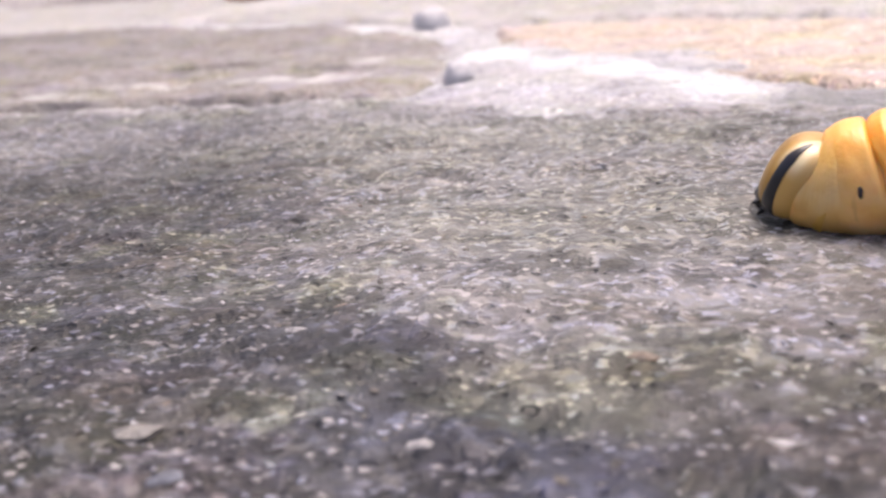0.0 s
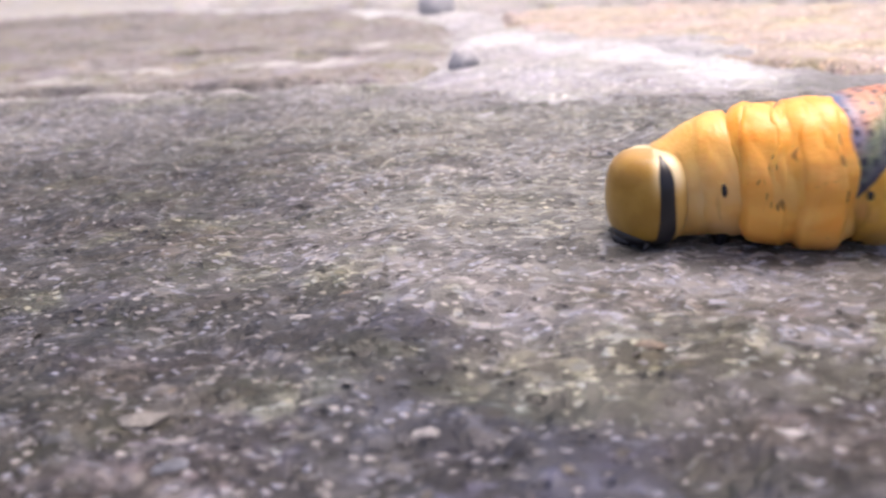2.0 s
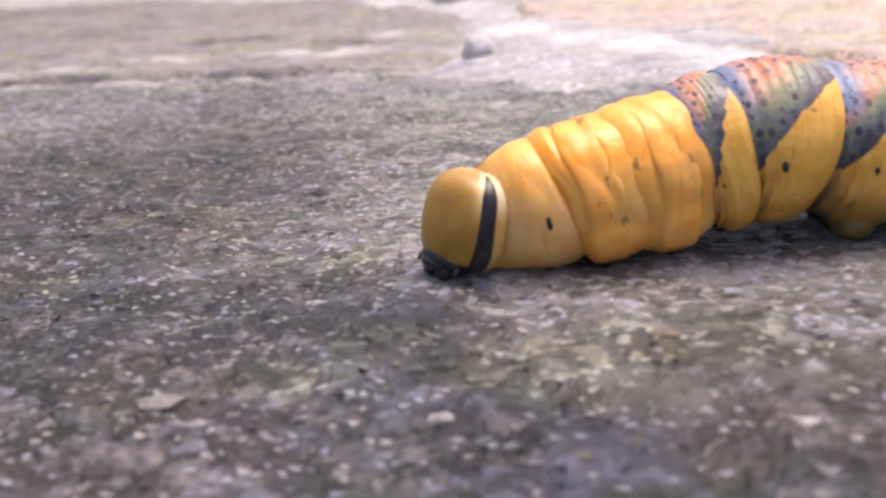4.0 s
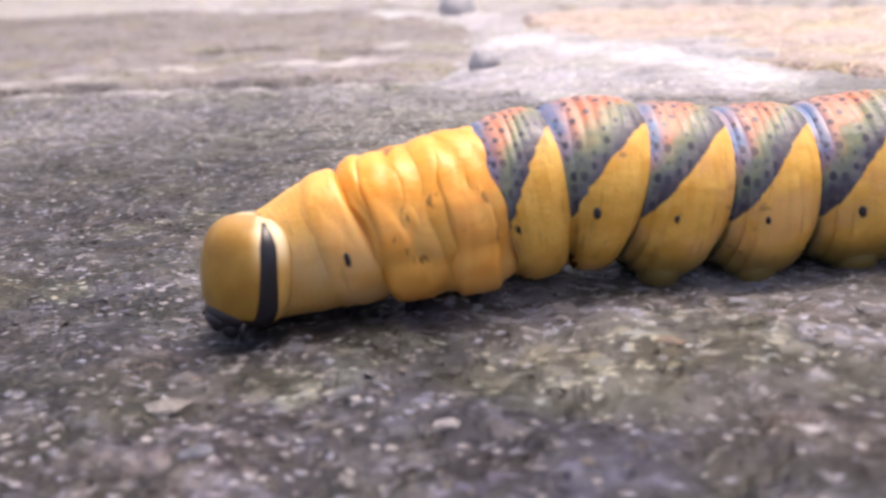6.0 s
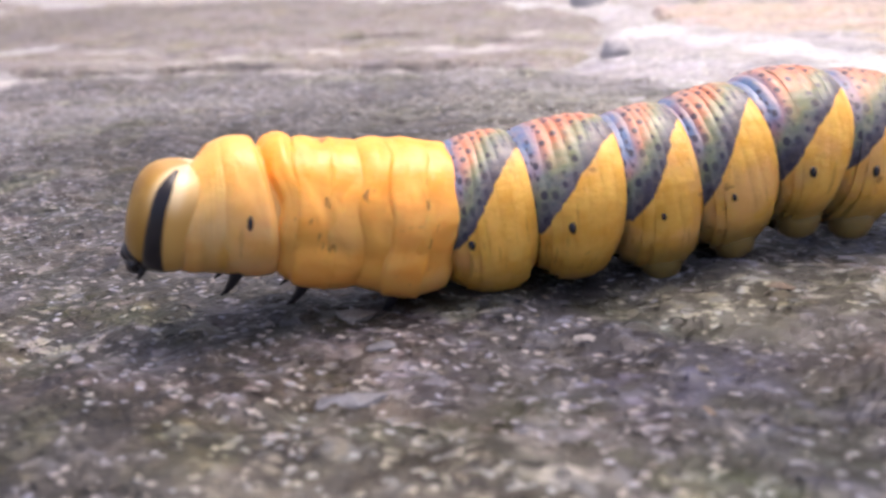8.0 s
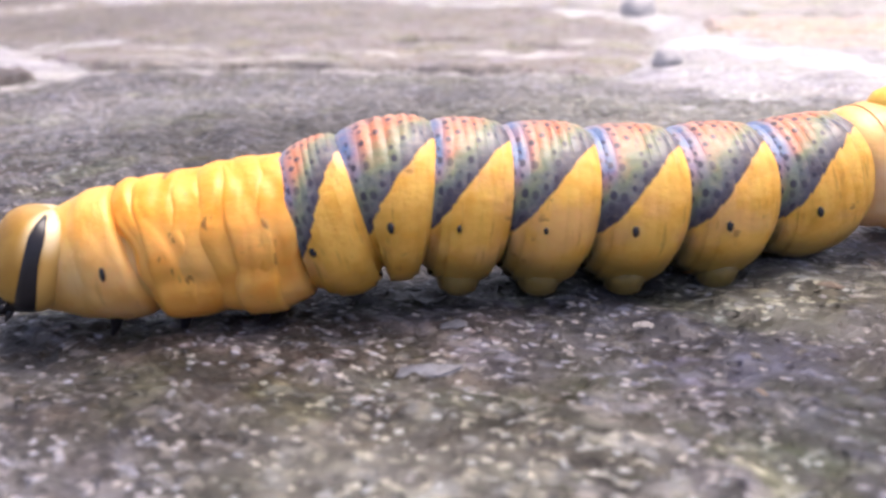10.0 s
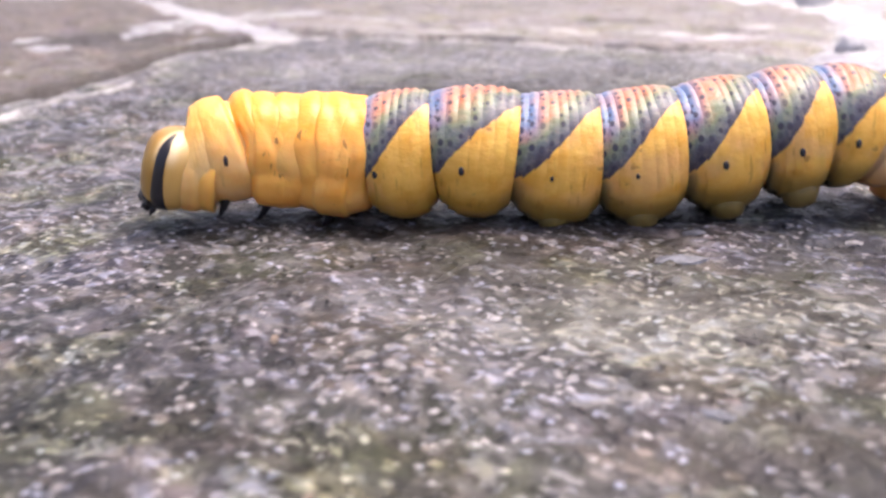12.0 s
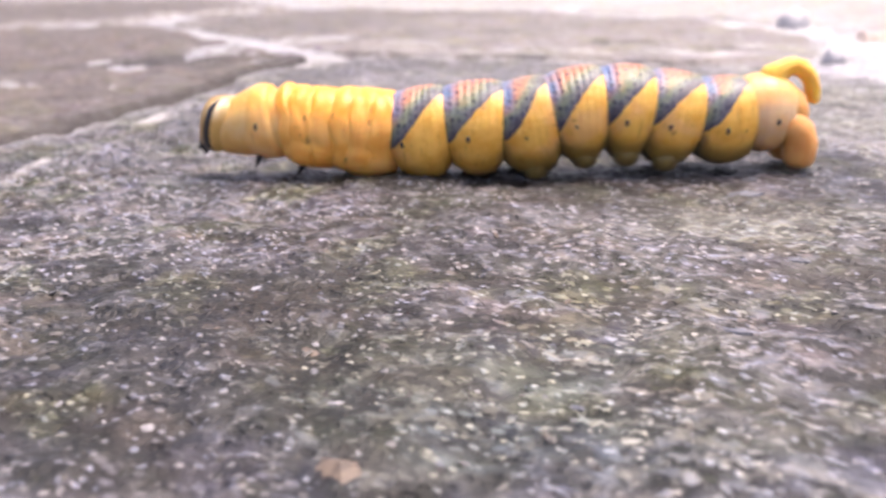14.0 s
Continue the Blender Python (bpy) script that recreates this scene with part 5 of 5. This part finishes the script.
def ring(c0, c1, length, folds, material, name, parent, seg):
    """One rigid ring of skin that covers the body coordinates c0..c1 and is length metres long."""
    rows, mid = 25 if seg in (0, 1, 2) else 9 if seg > 0 else 13, (c0 + c1) / 2
    verts, along, around, place = [], [], [], []
    for i in range(rows):
        a = i / (rows - 1)
        c = c0 + (c1 - c0) * a
        u = min(max(c - seg, 0.0), 1.0)
        x = (0.5 - a) * length
        fold = abs(2 * a - 1) ** (1.7 if 0 < seg < 10 else 3.0)
        for k in range(AROUND):
            th = 360.0 * k / AROUND
            th_ = min(th, 360 - th)
            top = min(max((120 - th_) / 60, 0), 1)
            r = ring_radius(min(max(c, seg + 1e-4 if seg else -0.2), seg + 0.9999) if 0 <= seg < 10 else c if seg > 9 else min(c, -0.001) if seg == -1 else 0.5, u if seg > -2 else 0.5, th_) * (0.86 if seg == -2 else float(radius(mid) / radius(min(c, -0.001))) if seg == -1 else 1.0)
            r *= 1 - fold * (folds * ((0.15 + 0.85 * top) if seg < 3 or seg > 9 else 0.10 + 0.08 * top + 0.82 * (1 - smooth(th_, 18, 66)))) * (0.6 + 0.8 * noise.noise(Vector((mid * 3.7, th / 50, 0))))
            if seg < 3:
                if seg > 0 or (seg == 0 and a > 0.5):
                    r *= 1 - 0.20 * smooth(abs(2 * a - 1), 0.50, 1.05) ** 1.5
                elif seg == 0:  # the hood's front edge rolls inwards
                    r *= 1 - 0.13 * smooth(1 - 2 * a, 0.0, 1.05) ** 1.5 - 0.28 * smooth(1 - 2 * a, 0.78, 1.02) ** 2
                elif seg == -1:
                    r *= 0.99 - 0.08 * smooth(abs(2 * a - 1), 0.30, 1.05)
            if 0 <= seg < 3 or seg > 9:
                r *= 1 - 0.010 * wrinkle(c, th) * (0.3 + 0.7 * (1 - smooth(th_, 120, 170)))
            sway = 0.0018 * math.cos(radians(th)) * u * u if seg == 0 else 0.0
            if seg in FOLDS:
                sway = (0.0014 * math.cos(radians(th)) * (1 - u) if seg == 1 else 0.0) + 0.0011 * noise.noise(Vector((math.cos(radians(th)) * 1.5 + mid * 4.7, math.sin(radians(th)) * 1.5, mid * 2.9)))
                r *= 1 - 0.045 * fold_lines(seg, u, th_) + (0.065 if seg == 1 else 0.03) * math.exp(-(((u - 0.16) / 0.10) ** 2)) * (1 - smooth(th_, 20, 60))
            r *= 1 + (0.024 if 0 <= seg < 3 else 0.012) * noise.noise(Vector((c * 2.1, math.cos(radians(th)) * 2.2, math.sin(radians(th)) * 2.2)))
            y, z = -math.sin(radians(th)) * r * 0.95, math.cos(radians(th)) * r
            z = z if z > -0.85 * r else -0.85 * r + (z + 0.85 * r) * 0.75
            verts.append((x + sway, y, z))
            along.append(u if not 3 <= seg < 10 else mid - seg + (a - 0.5) * (c1 - c0) * 1.6)
            place.append((c * 0.010, y, z))
            around.append(th_)
    faces = [(i * AROUND + k, i * AROUND + (k + 1) % AROUND, (i + 1) * AROUND + (k + 1) % AROUND, (i + 1) * AROUND + k) for i in range(rows - 1) for k in range(AROUND)]
    mesh = bpy.data.meshes.new(name)
    mesh.from_pydata(verts, [], faces)
    for key, values in (("along", along), ("around", around), ("skin_x", [p[0] for p in place]), ("skin_y", [p[1] for p in place]), ("skin_z", [p[2] for p in place])):
        mesh.attributes.new(key, "FLOAT", "POINT").data.foreach_set("value", values)
    return hang(name, mesh, material, parent)


def tube(points, radii, sides=14):
    """A rounded tapering tube through points."""
    bm = bmesh.new()
    rings = []
    for i, (p, r) in enumerate(zip(points, radii)):
        d = (Vector(points[min(i + 1, len(points) - 1)]) - Vector(points[max(i - 1, 0)])).normalized()
        side = d.cross(Vector((0, 1, 0.01))).normalized()
        up = side.cross(d)
        rings.append([bm.verts.new(Vector(p) + r * (math.cos(6.28318 * k / sides) * side + math.sin(6.28318 * k / sides) * up)) for k in range(sides)])
    for a, b in zip(rings, rings[1:]):
        for k in range(sides):
            bm.faces.new((a[k], a[(k + 1) % sides], b[(k + 1) % sides], b[k]))
    bm.faces.new(rings[0][::-1])
    bm.faces.new(rings[-1])
    bmesh.ops.recalc_face_normals(bm, faces=bm.faces)
    return bm


def ball(size, cuts=3):
    bm = bmesh.new()
    bmesh.ops.create_icosphere(bm, subdivisions=cuts, radius=1.0)
    for v in bm.verts:
        v.co = Vector((v.co.x * size[0], v.co.y * size[1], v.co.z * size[2]))
    return bm


caterpillar = tagged(new("caterpillar"), "plump yellow hawkmoth caterpillar with purple side stripes crawling over stone", "caterpillar")
MOVERS = []  # object, body coordinate or None, its segment's leading ring
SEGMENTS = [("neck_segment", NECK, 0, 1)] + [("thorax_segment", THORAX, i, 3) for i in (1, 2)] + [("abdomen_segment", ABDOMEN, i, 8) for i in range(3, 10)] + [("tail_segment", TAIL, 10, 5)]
LEADERS = {}
for name, material, seg, count in SEGMENTS:
    span = 1.0
    start = seg if seg else 0.20
    step = (seg + span - start) / count
    reach = {0: 0.0084, 1: 0.0162, 2: 0.0162, 10: 0.0108}.get(seg, 0.0120) * step + 0.0004
    pore = PORES.get(seg, seg + 0.5)
    order = sorted(range(count), key=lambda i: abs(start + step * (i + 0.5) - pore))
    leader = None
    for i in order:
        c0 = start + step * i
        fold = 0.0 if seg == 0 else 0.05 if seg < 3 else 0.075 if seg < 10 else 0.012
        ob = ring(c0, c0 + step, reach - (0.0022 if seg == 1 and i == 0 else 0.0), fold, material, name if leader is None else "skin_fold", caterpillar if leader is None else leader, seg)
        MOVERS.append((ob, c0 + step / 2, leader))
        if leader is None:
            leader = ob
            LEADERS[seg] = (ob, c0 + step / 2)
NECK_FOLDS = []  # soft folds that carry the hood on to the head: object, share of the way
for share in (0.0, 0.14, 0.28, 0.42, 0.56, 0.70, 0.85, 1.0):
    c = 0.20 - 0.48 * share
    NECK_FOLDS.append((ring(c - 0.1, c + 0.1, 0.0032, 0.0, NECK, "neck_fold", LEADERS[0][0], -1), share))
inner = ring(0.75, 1.25, 0.0056, 0.0, NECK, "skin_fold", LEADERS[1][0], -2)
MOVERS.append((inner, 1.0, LEADERS[1][0]))
LABELS = {0: "dull yellow neck segment", 1: "bright orange-yellow wrinkled segment", 2: "bright orange-yellow wrinkled segment", 10: "peach-coloured end segment"}
for seg, (ob, c) in LEADERS.items():
    ob["label"] = LABELS.get(seg, "yellow segment with a slanting purple and orange stripe")


def fixed_to(seg, name, bm, material, place, label=""):
    """A small part carried by a segment's leading ring, in that ring's space."""
    ob = part(name, bm, material, LEADERS[seg][0], label)
    ob.matrix_basis = place
    return ob


# breathing pores, set in the flank
for seg in [0] + list(range(3, 11)):
    faint = seg in (5, 6)
    for side in (-1, 1):
        th = 89 if seg == 0 else 95
        r = ring_radius(PORES[seg], PORES[seg] - seg, th)
        y, z = side * math.sin(radians(th)) * r * 0.960, math.cos(radians(th)) * r
        big = 0.65 if faint else 1.0
        shift = (LEADERS[seg][1] - PORES[seg]) * 0.009 + (0.0016 if seg == 0 else 0.0)
        fixed_to(seg, "breathing_pore", ball((0.00028 if seg == 0 else 0.00038 * big, 0.00022, 0.00072 if seg == 0 else 0.00058 * big), 2), BLACK, pose(shift, y, z, side * 12, 0, 0), "small black oval pore")

# stubby legs of the belly, and the claspers
for seg in (5, 6, 7, 8):
    for side in (-1, 1):
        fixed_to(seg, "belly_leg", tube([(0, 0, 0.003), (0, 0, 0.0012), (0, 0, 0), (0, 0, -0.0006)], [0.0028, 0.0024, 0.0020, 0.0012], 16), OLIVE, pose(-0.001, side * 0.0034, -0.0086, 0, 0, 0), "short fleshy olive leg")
# small black hooked legs
for seg in (0, 1, 2):
    r = float(radius(LEADERS[seg][1]))
    for side in (-1, 1):
        fixed_to(seg, "true_leg", tube([(0, 0, 0.0014), (0.0002, 0, 0.0002), (0.0006, -side * 0.0004, -0.0009), (0.0011, -side * 0.0008, -0.0018), (0.0016, -side * 0.0010, -0.0023)], [0.0010, 0.00075, 0.0005, 0.0003, 0.00008], 10), BLACK, pose(0.0, side * r * 0.46, -r * 0.84, side * 8, 0, 0), "short black hooked leg")

# end: anal flap, claspers, curled horn
for side in (-1, 1):
    fixed_to(10, "clasper", tube([(0.0032, 0, 0.0024), (0.0014, 0, 0.0016), (-0.0002, 0, 0.0004), (-0.0011, 0, -0.0018), (-0.0012, 0, -0.0042), (-0.0011, 0, -0.0053), (-0.0011, 0, -0.0058)], [0.0024, 0.0029, 0.0031, 0.0031, 0.0029, 0.0024, 0.0014], 20), CLASPER, pose(-0.0040, side * 0.0034, -0.0032, 0, 0, 0), "broad peach-coloured clasping leg")
fixed_to(10, "tail_flap", ball((0.0036, 0.0050, 0.0046), 3), CLASPER, pose(-0.0030, 0, 0.0010, 0, 30, 0), "rounded fleshy flap")
horn_line = [(0.0010, 0, 0.0050), (-0.0012, 0, 0.0076), (-0.0036, 0, 0.0084), (-0.0058, 0, 0.0072), (-0.0071, 0, 0.0050), (-0.0077, 0, 0.0030), (-0.0080, 0, 0.0020)]
bm = tube(horn_line, [0.0024, 0.0018, 0.00155, 0.00145, 0.0014, 0.0012, 0.0005], 16)
bmesh.ops.subdivide_edges(bm, edges=bm.edges, cuts=1, use_grid_fill=True, smooth=0.6)
for v in bm.verts:
    v.co += 0.00034 * Vector((noise.noise(v.co * 1300), noise.noise(v.co * 1300 + Vector((5, 0, 0))), noise.noise(v.co * 1300 + Vector((0, 5, 0)))))
fixed_to(10, "horn", bm, HORN, pose(0, 0, 0), "rough yellow down-curled tail horn")


# head: a rounded helmet, two side bands, a dark mouth field and jaws
def head_place(n, lift=0.0):
    """The capsule's surface in the direction n: rounded face, flatter back, narrower below."""
    n = Vector(n).normalized()
    q = n / (math.hypot(n.x, n.y) ** 3.5 + abs(n.z) ** 3.5) ** (1 / 3.5)
    w = 1 - 0.12 * max(q.z, 0) ** 2 - 0.16 * max(-q.z, 0) ** 2
    x = q.x * (0.0045 * (1 - 0.10 * max(-q.z, 0)) if q.x > 0 else 0.0031) - 0.0005 * q.z
    return Vector((x, q.y * 0.0056 * w, q.z * (0.0051 if q.z > 0 else 0.0051))) + n * lift


def band_angle(z):
    """Degrees from the face's middle to a black band, at the height z (-1..1)."""
    return 71.0 + 4.0 * z * z - 4.0 * z


def band_way(z, off=0.0):
    """Direction of the band's middle at the height z (-1..1), off degrees to its back."""
    a = radians(band_angle(z) + off)
    flat = math.sqrt(max(0.0, 1 - z * z))
    return Vector((math.cos(a) * flat, math.sin(a) * flat, z))


bm = bmesh.new()
bmesh.ops.create_uvsphere(bm, u_segments=72, v_segments=48, radius=1.0)
cheek, cream_shine, dusk = [], [], []
for v in bm.verts:
    n = v.co.normalized()
    az = abs(math.degrees(math.atan2(n.y, n.x)))
    band = band_angle(min(max(n.z, -0.9), 0.9))
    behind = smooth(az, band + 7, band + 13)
    # highlights on the upper face and crown, painted as pale colour
    face_shine = 0.8 * smooth(az, band - 26, band - 9) * smooth(n.z, -0.1, 0.5)
    crown_shine = 0.5 * smooth(n.z, 0.72, 0.97)
    cheek.append(max(behind, face_shine, crown_shine))
    cream_shine.append(smooth(n.z, 0.15, 0.62) * smooth(az, band - 26, band - 8) * (1 - 0.7 * smooth(az, band + 16, band + 36)))
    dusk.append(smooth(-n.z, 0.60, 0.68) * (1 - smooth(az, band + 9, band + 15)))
    v.co = head_place(n)
mesh = bpy.data.meshes.new("head")
bm.to_mesh(mesh)
bm.free()
for key, values in (("cheek", cheek), ("cream_shine", cream_shine), ("dusk", dusk)):
    mesh.attributes.new(key, "FLOAT", "POINT").data.foreach_set("value", values)
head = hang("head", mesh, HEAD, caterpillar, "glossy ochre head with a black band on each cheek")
for side in (-1, 1):
    bm = bmesh.new()
    rows = []
    for i in range(33):
        f = i / 32
        z = 0.87 - 1.74 * f
        half = (8.5 + 6.5 * f) * min(1, 0.3 + f * 4) / max(0.62, math.sqrt(1 - z * z))
        line = []
        for k in range(7):
            n = band_way(z, half * (k / 3 - 1))
            line.append(bm.verts.new(head_place((n.x, side * n.y, n.z), 0.00009 if 0 < k < 6 else -0.00006)))
        rows.append(line)
    for a, b in zip(rows, rows[1:]):
        for k in range(6):
            bm.faces.new((a[k], a[k + 1], b[k + 1], b[k]) if side > 0 else (a[k + 1], a[k], b[k], b[k + 1]))
    part("cheek_band", bm, BLACK, head, "glossy black stripe")
nape = part("nape", tube([(-0.0006, 0, 0), (-0.0018, 0, 0), (-0.0038, 0, 0), (-0.0052, 0, 0)], [0.0043, 0.0046, 0.0048, 0.0049], 48), NECK, head, "dull yellow skin behind the head")
mouth = part("mouth", ball((0.0027, 0.0035, 0.0015), 3), BLACK, head, "glossy black mouth plate")
mouth.matrix_basis = pose(0.0019, 0, -0.0040, 0, -12, 0)
part("lip", ball((0.0009, 0.0017, 0.0008), 2), BLACK, head, "notched black upper lip").matrix_basis = pose(0.0039, 0, -0.0043, 0, -20, 0)
for side in (-1, 1):
    part("mandible", ball((0.0009, 0.0011, 0.0010), 2), BLACK, head, "small black jaw").matrix_basis = pose(0.0031, side * 0.0012, -0.0050, side * 12, 0, 0)
    part("palp", tube([(0, 0, 0.0004), (0.0002, side * 0.0001, -0.0003), (0.0004, side * 0.0002, -0.0009)], [0.00042, 0.00034, 0.00012], 8), BLACK, head, "tiny black mouth feeler").matrix_basis = pose(0.0022, side * 0.0020, -0.0053, 0, 0, 0)
    part("antenna", tube([(-0.0002, 0, 0.0002), (0.0003, side * 0.0001, -0.0003), (0.0006, side * 0.0001, -0.0007)], [0.00032, 0.00026, 0.0001], 8), BLACK, head, "tiny black feeler").matrix_basis = pose(0.0029, side * 0.0033, -0.0042, 0, 0, 0)


def head_pose(row):
    """Pose of the head's middle for one row of CRAWL and of HEAD_ROWS."""
    (t, s, _, aside, slope), (_, ahead, z, swing, turn, pitch) = row
    at = (s[0] + ahead) / 1000
    off = min(max(aside - 2.5 * slope, -6), 12) / 1000 - swing / 1000
    x, y = on_way(np.array(at), np.array(off))
    x1, y1 = on_way(np.array(at + 0.001), np.array(off))
    yaw = math.degrees(math.atan2(y1 - y, x1 - x)) + turn
    return Matrix.Translation((x, y, z / 1000)) @ pose(0, 0, 0, 0, 0, yaw) @ pose(0, 0, 0, 0, pitch, 0)


def motions():
    """The crawl: a wave runs from tail to head about every one and a half seconds."""
    table = list(zip(CRAWL, HEAD_ROWS))
    home = []
    for row in table:
        p = body_at(row, np.array([5.35]))[0]
        home.append((row[0][0], pose(p[0], p[1], 0, 0, 0, 207)))
    walk(caterpillar, home)
    lead = {}
    for ob, c, leader in MOVERS:
        fore, aft = (0.5, 1.2) if ob is LEADERS[0][0] else (0.22, 0.22)
        poses = [(row[0][0], body_pose(row, c, 1.0, fore, aft)) for row in table]
        lead[ob] = poses
        if leader is None:
            walk(ob, [(t, h.inverted() @ m) for (t, m), (_, h) in zip(poses, home)])
        else:
            walk(ob, [(t, h.inverted() @ m) for (t, m), (_, h) in zip(poses, lead[leader])])
    skull = [head_pose(row) for row in table]
    walk(head, [(t, h.inverted() @ m) for m, (t, h) in zip(skull, home)])
    hood = lead[LEADERS[0][0]]
    for ob, share in NECK_FOLDS:
        rows = []
        for (t, m), k in zip(hood, skull):
            place = (m @ Vector((0.0016, 0, 0))).lerp(k @ Vector((-0.0020, 0, 0)), share)
            turn = m.to_quaternion().slerp(k.to_quaternion(), 0.15 + 0.75 * share)
            rows.append((t, m.inverted() @ Matrix.LocRotScale(place, turn, None)))
        walk(ob, rows)


motions()
